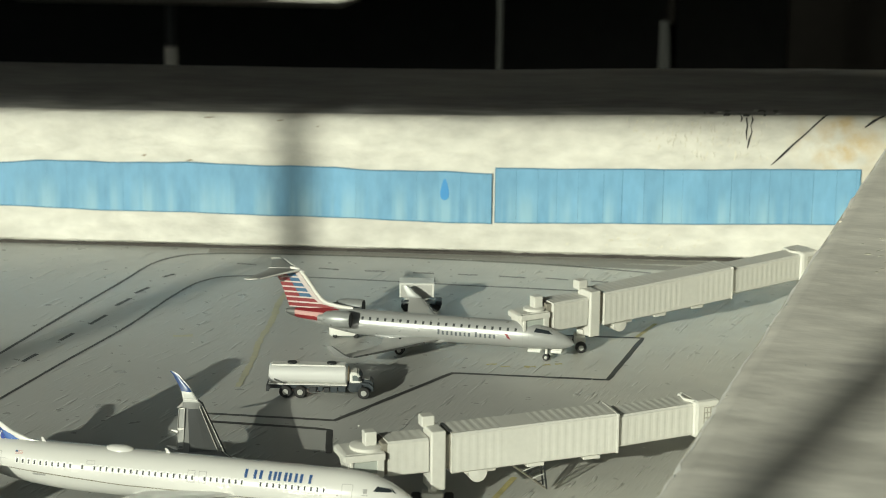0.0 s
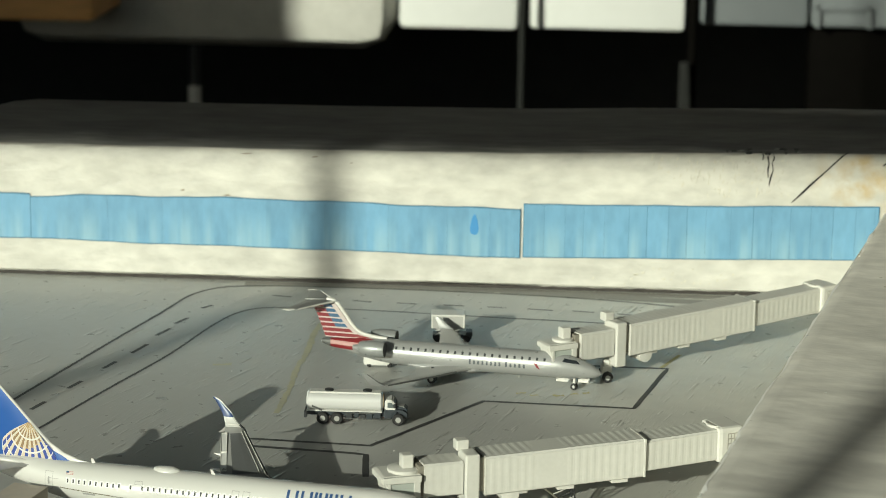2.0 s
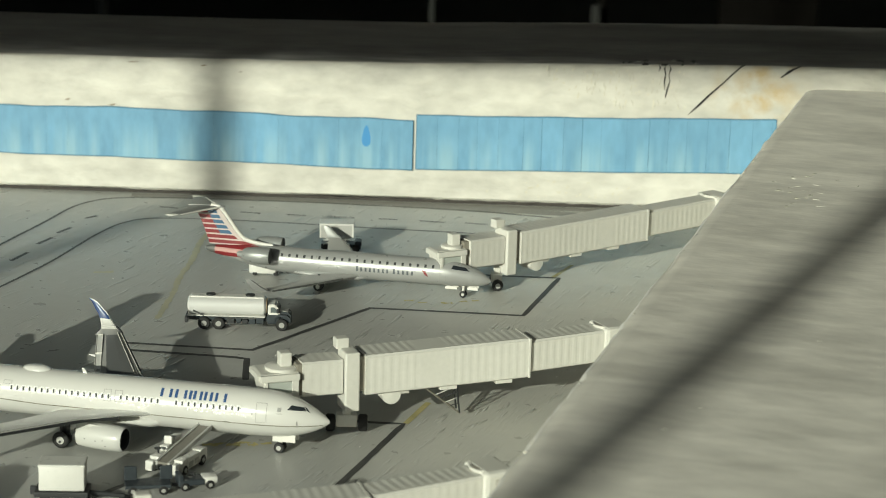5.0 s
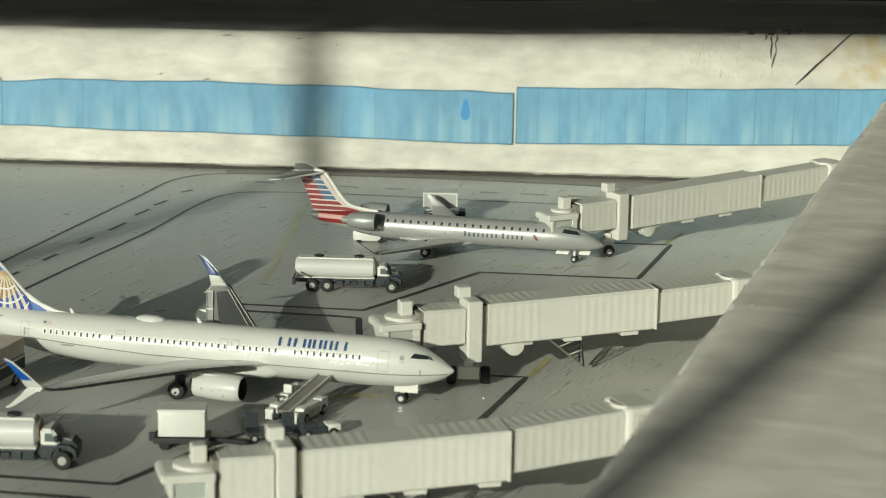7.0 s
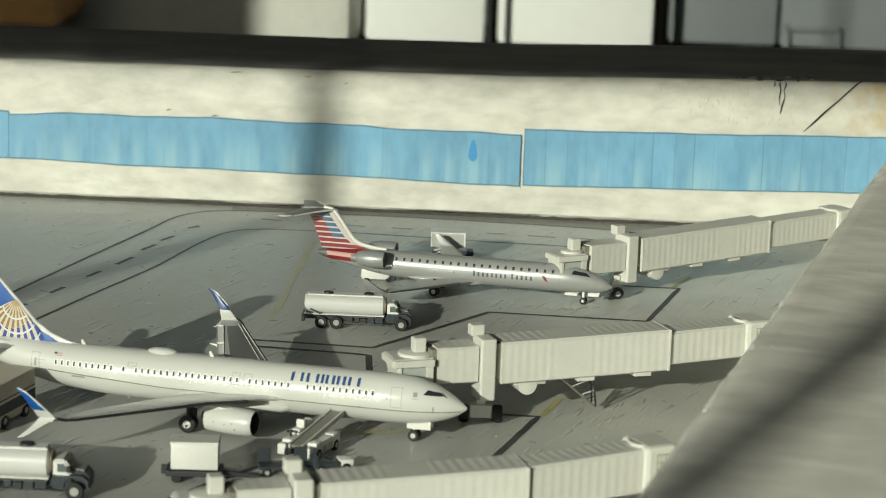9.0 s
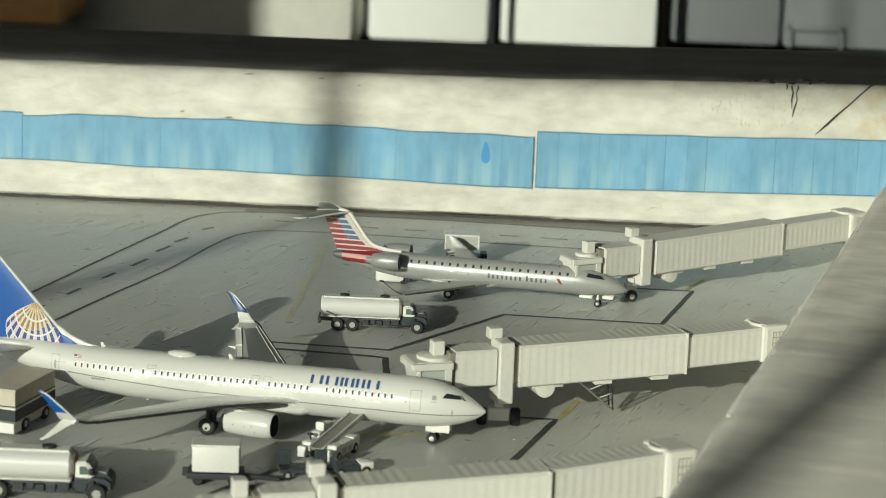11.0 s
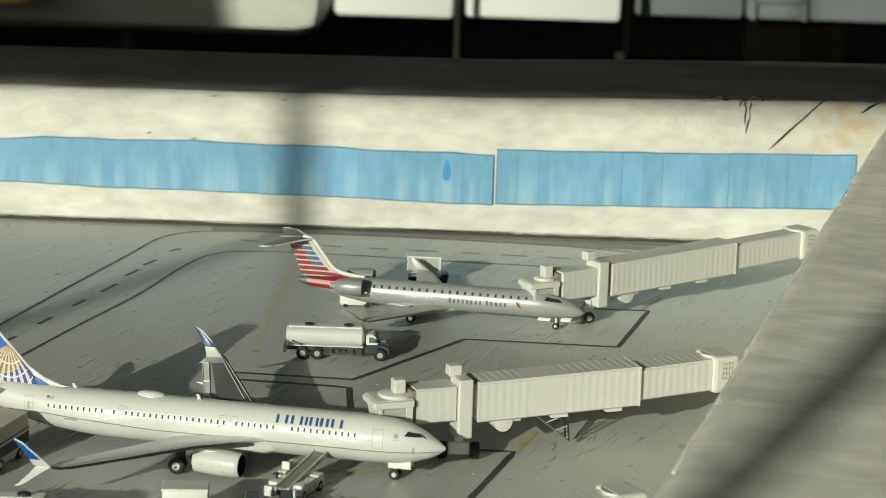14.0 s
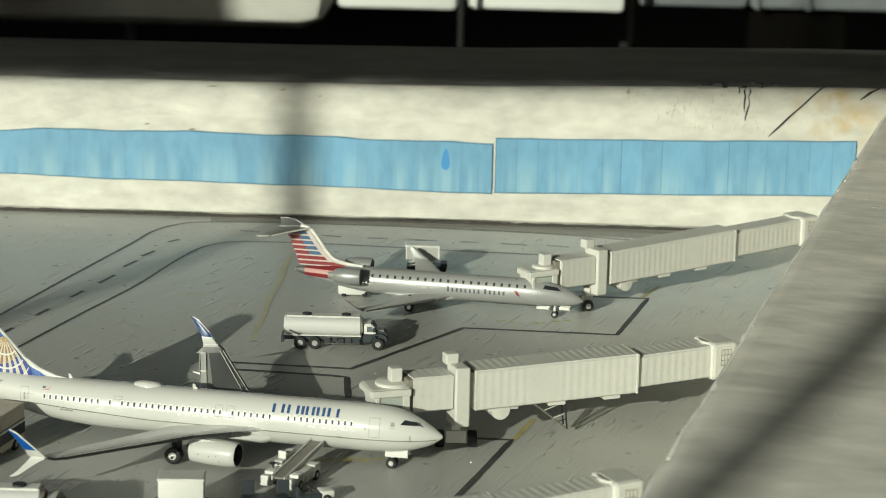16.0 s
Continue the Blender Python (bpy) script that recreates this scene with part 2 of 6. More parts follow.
def stained_wall():
    """Cream paint with broad grey smudges and one tan water stain near the split end."""
    m = material("cream_wall", (0.595, 0.58, 0.527), 0.5, noise_scale=34, fine=210, vary=0.26, bump=1.6, stretch=(0.55, 1, 1.1))
    nt = m.node_tree
    b = nt.nodes["Principled BSDF"]
    old = b.inputs["Base Color"].links[0].from_socket
    co = nt.nodes.new("ShaderNodeTexCoord")
    n = nt.nodes.new("ShaderNodeTexNoise")
    n.inputs["Scale"].default_value, n.inputs["Detail"].default_value = 16, 5
    nt.links.new(co.outputs["Object"], n.inputs[0])
    smudge = nt.nodes.new("ShaderNodeMapRange")
    smudge.inputs[1].default_value, smudge.inputs[2].default_value, smudge.inputs[4].default_value = 0.50, 0.74, 0.36
    nt.links.new(n.outputs[0], smudge.inputs[0])
    mix = nt.nodes.new("ShaderNodeMix")
    mix.data_type = "RGBA"
    nt.links.new(smudge.outputs[0], mix.inputs["Factor"])
    nt.links.new(old, mix.inputs[6])
    mix.inputs[7].default_value = (0.38, 0.37, 0.33, 1)
    dist = nt.nodes.new("ShaderNodeVectorMath")
    dist.operation = "DISTANCE"
    dist.inputs[1].default_value = (0.100, 0, 0.037)
    nt.links.new(co.outputs["Object"], dist.inputs[0])
    near = nt.nodes.new("ShaderNodeMapRange")
    near.inputs[1].default_value, near.inputs[2].default_value = 0.017, 0.004
    nt.links.new(dist.outputs["Value"], near.inputs[0])
    n2 = nt.nodes.new("ShaderNodeTexNoise")
    n2.inputs["Scale"].default_value, n2.inputs["Detail"].default_value = 150, 4
    nt.links.new(co.outputs["Object"], n2.inputs[0])
    mul = nt.nodes.new("ShaderNodeMath")
    mul.operation = "MULTIPLY"
    ragged = nt.nodes.new("ShaderNodeMapRange")
    ragged.inputs[1].default_value, ragged.inputs[2].default_value = 0.40, 0.66
    nt.links.new(n2.outputs[0], ragged.inputs[0])
    nt.links.new(near.outputs[0], mul.inputs[0])
    nt.links.new(ragged.outputs[0], mul.inputs[1])
    tan = nt.nodes.new("ShaderNodeMix")
    tan.data_type = "RGBA"
    nt.links.new(mul.outputs[0], tan.inputs["Factor"])
    nt.links.new(mix.outputs[2], tan.inputs[6])
    tan.inputs[7].default_value = (0.47, 0.36, 0.20, 1)
    nt.links.new(tan.outputs[2], b.inputs["Base Color"])
    return m


M_CREAMWALL = stained_wall()
M_GREYBOX = material("grey_box", (0.42, 0.42, 0.40), 0.4, noise_scale=100, vary=0.06)
M_GAPDARK = material("gap_dark", (0.05, 0.045, 0.04), 0.8, noise_scale=300, vary=0.4)
M_ROADDARK = material("service_road_paint", (0.25, 0.243, 0.22), 0.45, noise_scale=25, fine=900, vary=0.1, bump=0.2)
M_TAN = material("tan_card", (0.50, 0.45, 0.375), 0.6, noise_scale=90, vary=0.12)
M_NAVYBOX = material("navy_box", (0.022, 0.028, 0.034), 0.4, noise_scale=200, vary=0.1)
M_BROWN = material("brown_card", (0.42, 0.33, 0.22), 0.7, noise_scale=120, vary=0.2)


# ---- mesh helpers (millimetres) ----
def part(name, bm, mat, parent=None, label="", smooth=False, at=None):
    """Links a bmesh in mm as one mesh object, under parent when given."""
    bmesh.ops.recalc_face_normals(bm, faces=bm.faces)
    me = bpy.data.meshes.new(name)
    for v in bm.verts:
        v.co *= MM
    bm.to_mesh(me)
    bm.free()
    me.materials.append(mat)
    if smooth:
        for p in me.polygons:
            p.use_smooth = True
        me.set_sharp_from_angle(angle=radians(40))
    ob = new(name, me)
    if parent is not None:
        ob.parent = parent
    if at is not None:
        ob.matrix_basis = at
    if label:
        tagged(ob, label)
    return ob


def mm_pose(x, y, z=0, rx=0, ry=0, rz=0):
    return pose(x * MM, y * MM, z * MM, rx, ry, rz)


def thing(name, at, label, category, group="", kind=""):
    ob = new(name)
    ob.empty_display_size = 0.01
    ob.matrix_basis = at
    return tagged(ob, label, category, group, kind)


def box(bm, x0, x1, y0, y1, z0, z1, bevel=0.0, taper=1.0):
    """A box; taper scales its top in x and y."""
    cx, cy = (x0 + x1) / 2, (y0 + y1) / 2
    vs = []
    for z, s in ((z0, 1.0), (z1, taper)):
        for x, y in ((x0, y0), (x1, y0), (x1, y1), (x0, y1)):
            vs.append(bm.verts.new((cx + (x - cx) * s, cy + (y - cy) * s, z)))
    fs = [(0, 3, 2, 1), (4, 5, 6, 7), (0, 1, 5, 4), (1, 2, 6, 5), (2, 3, 7, 6), (3, 0, 4, 7)]
    faces = [bm.faces.new([vs[i] for i in f]) for f in fs]
    if bevel:
        edges = list({e for f in faces for e in f.edges})
        bmesh.ops.bevel(bm, geom=edges, offset=bevel, segments=2, affect="EDGES", profile=0.5)
    return bm


def prism(bm, pts, axis, a, b):
    """Extrudes the outline pts along an axis from a to b; pts are in the two other axes, in order."""
    def put(p, w):
        return {"x": (w, p[0], p[1]), "y": (p[0], w, p[1]), "z": (p[0], p[1], w)}[axis]
    lo = [bm.verts.new(put(p, a)) for p in pts]
    hi = [bm.verts.new(put(p, b)) for p in pts]
    n = len(pts)
    bm.faces.new(lo)
    bm.faces.new(hi[::-1])
    for i in range(n):
        bm.faces.new((lo[i], hi[i], hi[(i + 1) % n], lo[(i + 1) % n]))
    return bm


def loft(bm, rings, cap=True):
    """Skins closed rings of equal count."""
    rows = [[bm.verts.new(p) for p in r] for r in rings]
    n = len(rows[0])
    for a, b in zip(rows, rows[1:]):
        for i in range(n):
            bm.faces.new((a[i], a[(i + 1) % n], b[(i + 1) % n], b[i]))
    if cap:
        bm.faces.new(rows[0][::-1])
        bm.faces.new(rows[-1])
    return bm


def ring(c, r1, r2, axis="x", n=24, power=2.0):
    out = []
    for i in range(n):
        a = 2 * math.pi * i / n
        u, v = math.cos(a), math.sin(a)
        u = math.copysign(abs(u) ** (2 / power), u) * r1
        v = math.copysign(abs(v) ** (2 / power), v) * r2
        out.append({"x": (c[0], c[1] + u, c[2] + v), "y": (c[0] + u, c[1], c[2] + v), "z": (c[0] + u, c[1] + v, c[2])}[axis])
    return out


def tube(bm, a, b, r, n=10, r2=None):
    """A round bar between two points."""
    a, b = Vector(a), Vector(b)
    w = (b - a).normalized()
    u = w.orthogonal().normalized()
    v = w.cross(u)
    rings = []
    for p, q in ((a, r), (b, r if r2 is None else r2)):
        rings.append([p + (u * math.cos(t) + v * math.sin(t)) * q for t in (2 * math.pi * k / n for k in range(n))])
    return loft(bm, rings)


def lathe(bm, profile, c, axis="y", n=20):
    """Turns (distance along the axis, radius) pairs about an axis through c."""
    off = {"x": lambda d: (c[0] + d, c[1], c[2]), "y": lambda d: (c[0], c[1] + d, c[2]), "z": lambda d: (c[0], c[1], c[2] + d)}[axis]
    return loft(bm, [ring(off(d), r, r, axis, n) for d, r in profile])


def bmn():
    return bmesh.new()


def ribbon(bm, pts, width, z, seed=0, wobble=0.12):
    """A flat painted line of uneven width along points in the plane."""
    rnd = random.Random(seed)
    dense = []
    for (x0, y0), (x1, y1) in zip(pts, pts[1:]):
        k = max(2, int(math.hypot(x1 - x0, y1 - y0) / 3))
        dense += [(x0 + (x1 - x0) * i / k, y0 + (y1 - y0) * i / k) for i in range(k)]
    dense.append(pts[-1])
    prev = None
    for i, p in enumerate(dense):
        q0, q1 = dense[max(i - 1, 0)], dense[min(i + 1, len(dense) - 1)]
        d = Vector((q1[0] - q0[0], q1[1] - q0[1]))
        n = Vector((-d.y, d.x)).normalized() * width / 2
        w1, w2 = 1 + rnd.uniform(-wobble, wobble), 1 + rnd.uniform(-wobble, wobble)
        a = bm.verts.new((p[0] + n.x * w1, p[1] + n.y * w1, z))
        b = bm.verts.new((p[0] - n.x * w2, p[1] - n.y * w2, z))
        if prev:
            bm.faces.new((prev[0], prev[1], b, a))
        prev = (a, b)
    return bm


def smooth_path(pts, k=6):
    """Catmull-Rom points through a few given ones."""
    out = []
    for i in range(len(pts) - 1):
        p0, p1, p2, p3 = pts[max(i - 1, 0)], pts[i], pts[i + 1], pts[min(i + 2, len(pts) - 1)]
        for j in range(k):
            t = j / k
            out.append(tuple(0.5 * (2 * p1[c] + (p2[c] - p0[c]) * t + (2 * p0[c] - 5 * p1[c] + 4 * p2[c] - p3[c]) * t * t
                             + (3 * p1[c] - p0[c] - 3 * p2[c] + p3[c]) * t ** 3) for c in (0, 1)))
    return out + [pts[-1]]


# ---- the board and the timber blocks ----
bm = bmn()
box(bm, -420, 420, -760, 120, -12, 0, 0.8)
apron = tagged(part("apron_board", bm, M_APRON), "grey-painted board with brush strokes, painted as an airport apron", "ground", kind="structure")

WALL_H = 41.0


def wall_top(x):
    """Uneven height of the long block along its front."""
    return float(np.interp(x, [-210, -170, -65, 0, 38, 98, 140, 320], [40.4, 40.7, 41.0, 41.7, 42.9, 44.2, 44.5, 44.8]))


def long_block():
    ob = thing("terminal_block", mm_pose(0, 0, 0), "cream-painted timber block with dark roof and blue window strip", "terminal model")
    # front and underside
    rnd = random.Random(4)
    xs = [-203 + 7 * i for i in range(76)]
    bm = bmn()
    rings = []
    for x in xs:
        h, w = wall_top(x), rnd.uniform(-0.15, 0.15)
        rings.append([(x, 0.6 + w, 0.95 + rnd.uniform(-0.2, 0.2)), (x, -0.15 + w, 1.7), (x, 0 + w * 0.5, 6), (x, 0, 20), (x, 0 + w * 0.5, h - 5),
                      (x, 0.2, h - 2.0), (x, 1.0, h - 0.6), (x, 2.2 + rnd.uniform(-0.4, 0.4), h - 0.15), (x, 9, h - 0.15), (x, 9, 0.5)])
    loft(bm, rings)
    part("front_face", bm, M_CREAMWALL, ob, "cream-painted face with peeling paint", smooth=True)
    bm = bmn()
    rings = []
    for x in xs:
        h = wall_top(x)
        s = max(0.0, min(1.0, (-173 - x) / 30))
        back = 83 - 80 * s
        rings.append([(x, 2.0 + rnd.uniform(-0.5, 0.5), h - 0.1), (x, 2.4, h), (x, back * 0.5 + 1, h), (x, back, h - 0.3), (x, back + 0.4, h - 2), (x, back + 0.4, 0), (x, 9.5, 0), (x, 9.5, h - 1)])
    loft(bm, rings)
    part("roof", bm, M_ROOF, ob, "dark grey painted top of the block", smooth=True)
    # uneven dark strip along the foot of the block
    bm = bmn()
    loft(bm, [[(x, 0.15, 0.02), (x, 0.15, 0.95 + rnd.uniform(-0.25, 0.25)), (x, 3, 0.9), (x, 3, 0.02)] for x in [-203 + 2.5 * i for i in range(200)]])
    part("base_gap", bm, M_GAPDARK, ob, "dark strip in the gap under the block")
    # the blue window strips: sheets with panes
    def strip(x0, x1, top, bottom, y, width, name):
        bm = bmn()
        wave = random.Random(int(x0) + 3)
        p0, p1 = wave.uniform(0, 6), wave.uniform(0, 6)
        flat_top, flat_bottom, amp = top, bottom, 0.15 if x0 < 0 else 0.08

        def top(u):
            return flat_top(u) + amp * (math.sin(u * 0.16 + p0) + 0.5 * math.sin(u * 0.41 + p1))

        def bottom(u):
            return flat_bottom(u) + amp * 0.7 * (math.sin(u * 0.13 + p1) + 0.5 * math.sin(u * 0.37 + p0))
        k = max(2, int((x1 - x0) / 2))
        us = [x0 + (x1 - x0) * i / k for i in range(k + 1)]
        loft(bm, [[(u, y, bottom(u)), (u, y, top(u)), (u, y + 0.25, top(u)), (u, y + 0.25, bottom(u))] for u in us])
        sheet = part(name, bm, M_BLUELINE, ob, "blue printed window strip with thin dark lines")
        x = x0 + 0.25
        r = random.Random(int(x0) + 7)
        while x < x1 - 0.6:
            w = min(width * r.uniform(0.82, 1.15), x1 - (0.2 if x0 > -200 else -0.1) - x)
            e = x + w - r.choice((0.0, 0.0, 0.0, 0.02, 0.04) if x0 < 0 else (0.05, 0.07, 0.1, 0.14))
            bm = bmn()
            vs = []
            for yy in (y - 0.08, y + 0.02):
                for u, f in ((x, bottom), (e, bottom), (e, top), (x, top)):
                    d = 0.3 if f is bottom else -0.34
                    vs.append(bm.verts.new((u, yy, f(u) + d)))
            for f in ((0, 1, 2, 3), (7, 6, 5, 4), (0, 4, 5, 1), (1, 5, 6, 2), (2, 6, 7, 3), (3, 7, 4, 0)):
                bm.faces.new([vs[i] for i in f])
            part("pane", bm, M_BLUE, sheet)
            x += w
    def curve(xs_, zs_):
        return lambda u: float(np.interp(u, xs_, zs_))
    strip(-203, -150.65, curve([-203, -151], [27.6, 25.3]), curve([-203, -151], [11.5, 11.4]), -0.45, 5.2, "window_strip")
    strip(-150.6, -0.6, curve([-150, -134, -87, -47, -40, -20, -2], [24.7, 25.6, 26.0, 25.6, 25.3, 25.2, 24.9]),
          curve([-150, -117, -73, -56, -42, -21, -1], [11.5, 10.9, 10.6, 10.5, 10.2, 9.9, 9.6]), -0.55, 6.2, "window_strip")
    strip(0.2, 106.3, curve([0, 50, 106], [26.6, 27.4, 28.8]), curve([0, 50, 106], [10.0, 10.9, 12.2]), -0.5, 6.6, "window_strip")
    # drop-shaped paint stain on a pane
    bm = bmn()
    prism(bm, [(-14.5 + 1.25 * math.sin(a) * (1 - 0.35 * math.cos(a)), 19.2 + 3.3 * math.cos(a) * (1.15 if math.cos(a) > 0 else 0.8)) for a in (2 * math.pi * i / 18 for i in range(18))], "y", -0.7, -0.6)
    part("stain", bm, M_STAIN, ob, "darker blue drop-shaped stain")
    # cracks in the timber
    def crack(pts, width, seed):
        bm = bmn()
        r = random.Random(seed)
        rows = []
        for i, (x, z) in enumerate(pts):
            w = width * r.uniform(0.5, 1.2) * (0.4 if i in (0, len(pts) - 1) else 1)
            yy = float(np.interp(z - wall_top(x), [-5, -2, -0.6, -0.15, 0.2], [-0.22, -0.1, 0.65, 1.7, 2.6]))
            rows.append([(x - w / 2, yy, z), (x + w / 2, yy, z), (x + w / 2, yy + 0.6, z), (x - w / 2, yy + 0.6, z)])
        loft(bm, rows)
        part("crack", bm, M_TYRE, ob, "dark split in the wood")
    crack([(80.2, 29.2), (83, 32.0), (86, 35.2), (90, 39.0), (92.5, 41.6), (94.0, 42.9), (95.0, 43.7), (96.4, 44.15)], 0.75, 1)
    crack([(73.2, 34.0), (73.6, 36.4), (74.3, 39), (73.9, 41), (74.5, 42.4), (74.2, 43.4)], 0.42, 2)
    crack([(72.9, 36.5), (72.7, 39), (73.0, 41), (72.6, 42.6), (73.2, 43.5)], 0.5, 3)
    crack([(71.0, 41.8), (71.4, 42.8), (71.0, 43.5)], 0.4, 6)
    crack([(106.6, 41.0), (108.2, 42.2), (109.6, 43.2), (111, 43.8), (112.6, 44.3)], 1.7, 4)
    # lifted flakes of paint near the splits
    r = random.Random(9)
    for _ in range(60):
        x, z = r.uniform(36, 78), r.uniform(30.5, 42)
        if x < 36 + (42 - z) * 1.2:
            continue
        bm = bmn()
        w, h, lean = r.uniform(0.15, 0.4), r.uniform(0.6, 2.2), r.uniform(-0.3, 0.3)
        prism(bm, [(x - w, z - h / 2), (x + w * 0.4, z - h * 0.4), (x + w + lean, z + h * 0.1), (x + lean, z + h / 2), (x - w * 0.8 + lean * 0.5, z)], "y", -0.2, 0.1)
        part("paint_flake", bm, M_CREAM, ob)
    # shaded sides of paint wrinkles, drawn as thin darker marks
    for _ in range(70):
        x, z = min(79, 34 + 46 * r.random() ** 0.6), 41.4 - 11 * r.random() ** 1.3
        if x < 34 + (43 - z) * 1.6:
            continue
        bm = bmn()
        w, h = r.uniform(0.04, 0.15), r.uniform(0.5, 2.2)
        k = [r.uniform(-0.35, 0.35) for _ in range(3)]
        prism(bm, [(x + k[0] - w, z - h / 2), (x + k[0] + w * 0.3, z - h / 2), (x + k[1] + w, z), (x + k[2] + w * 0.4, z + h / 2), (x + k[2], z + h / 2), (x + k[1] - w, z)], "y", -0.27 if z < 38 else -0.2, 0.6)
        part("wrinkle_shade", bm, M_CRACKLE, ob, "shade of a short paint wrinkle, drawn in darker cream")
    for _ in range(30):
        x, z = r.gauss(46, 14), r.uniform(2.5, 8)
        bm = bmn()
        w, h = r.uniform(0.2, 0.6), r.uniform(0.3, 1.0)
        prism(bm, [(x - w, z - h / 2), (x + w * 0.5, z - h * 0.4), (x + w, z + h * 0.2), (x, z + h / 2), (x - w * 0.8, z)], "y", -0.2, 0.1)
        part("paint_flake", bm, M_CREAM, ob)
    # small scuffs, a brown water stain and dark chips along the roof edge
    for x, z, w, h in ((-103.5, 27.8, 1.6, 0.5), (-90.0, 26.6, 2.4, 0.5), (-63, 39.2, 2.2, 0.35), (-84, 39.6, 3.4, 0.3), (-52, 37.6, 1.0, 0.3)):
        bm = bmn()
        prism(bm, [(x - w / 2, z - h * 0.4), (x, z - h / 2), (x + w / 2, z + h * 0.3), (x + w * 0.1, z + h / 2)], "y", -0.26, 0.1)
        part("scuff", bm, M_SCUFF, ob, "brown scuff on the paint")
    for _ in range(14):
        x, h = r.gauss(78, 9), r.uniform(0.5, 1.6)
        z = wall_top(x)
        bm = bmn()
        w, d = r.uniform(0.3, 1.2), r.uniform(1.6, 9.0)
        prism(bm, [(x - w, d - h), (x + w * 0.6, d - h * 0.7), (x + w, d + h * 0.3), (x - w * 0.3, d + h)], "z", z - 0.3, z + 0.14)
        part("chip", bm, r.choice((M_LINE, M_LINE, M_ROOFCHIP)), ob, "chipped paint on the roof edge")
    return ob


M_SCUFF = material("scuff_brown", (0.22, 0.17, 0.11), 0.7, noise_scale=500, vary=0.3)
M_ROOFCHIP = material("chip_grey", (0.42, 0.42, 0.40), 0.6, noise_scale=400, vary=0.3)
M_STAIN = material("stain_blue", (0.075, 0.27, 0.56), 0.4)
long_block()

BEAM_TURN = -14.13


def beam():
    ob = thing("timber_beam", mm_pose(113.4, 0, 0, 0, 0, BEAM_TURN), "rough grey timber beam with worn pale edge, jetways fixed to it", "timber beam")
    rnd = random.Random(11)
    slope = math.tan(radians(-BEAM_TURN))
    n = 150
    bm = bmn()
    rings, worn = [], []
    for i in range(n + 1):
        y = -640 + 640 * i / n
        e, d = 0.14 * math.sin(i * 0.9) + 0.16 * math.sin(i * 0.31 + 1) + rnd.uniform(-0.2, 0.2), rnd.uniform(-0.2, 0.2)
        ring_ = [(0.3 + e * 0.4, y), (0.5 + e, y), (1.5 + e, y), (4, y), (60, y), (175, y), (175, y)]
        zs = [33.5, 36.6 + d, 37.5 + d * 0.6, 38, 38, 38, 0.5]
        pts = []
        for (x, yy), z in zip(ring_, zs):
            shift = x * slope * (i / n) ** 40 if i > n * 0.9 else 0
            pts.append((x, yy + shift - 0.4, z))
        w = rnd.choice((0.45, 0.6, 0.8, 1.1)) + rnd.uniform(0, 0.25)
        worn.append([(0.30 + e * 0.7, pts[0][1], 35.0 + d), (0.42 + e, pts[0][1], 36.66 + d), (0.46 + e + w, pts[0][1], 36.68 + d + 0.9 * min(w, 1) + 0.1 * max(0, w - 1))])
        pts.append((3, pts[0][1], 0.5))
        rings.append(pts)
    loft(bm, rings)
    part("body", bm, M_BEAM, ob, "rough sawn grey timber", smooth=True)
    bm = bmn()
    rows = [[bm.verts.new(p) for p in q] for q in worn]
    for p, q in zip(rows, rows[1:]):
        for i in range(2):
            bm.faces.new((p[i], p[i + 1], q[i + 1], q[i]))
    part("worn_edge", bm, M_CHALK, ob, "ragged pale worn edge")
    bm = bmn()
    box(bm, -0.1, 3.0, -640, -1, 0.5, 36.0, 0.3)
    part("painted_face", bm, M_CREAM, ob, "cream-painted side of the beam")
    for _ in range(26):
        x, y = rnd.gauss(20, 6), rnd.gauss(-136, 9)
        w, h, lean = rnd.uniform(0.2, 0.9), rnd.uniform(0.25, 1.1), rnd.uniform(-0.8, 0.8)
        bm = bmn()
        prism(bm, [(x - w, y - h + lean), (x, y - h * 0.6), (x + w, y - lean), (x + w * 0.3, y + h), (x - w * 0.5, y + h + lean * 0.5)], "z", 37.6, 38.04)
        part("chip", bm, rnd.choice((M_CREAM, M_BEAM)), ob, "pale flake on the timber")
    for _ in range(70):
        y = -rnd.uniform(4, 420)
        x = rnd.choice((rnd.uniform(1.2, 2.4), rnd.uniform(1.2, 2.4), rnd.uniform(3, 70)))
        w, h = rnd.uniform(0.1, 0.4), rnd.uniform(0.12, 0.4)
        bm = bmn()
        prism(bm, [(x - w, y - h), (x + w * 0.5, y - h * 0.6), (x + w, y + h * 0.5), (x - w * 0.2, y + h)], "z", 36.0, 38.05 if x > 2.5 else min(36.7 + 0.9 * (x - 0.5), 37.55))
        part("chip", bm, rnd.choice((M_CREAM, M_CREAM, M_ROOFCHIP)), ob)
    return ob


beam()


# ---- painted markings ----
def marking(name, pts, width, mat, seed, z=0.06, wob=0.12):
    bm = bmn()
    ribbon(bm, pts, width, z, seed, wob)
    return part(name, bm, mat, apron)


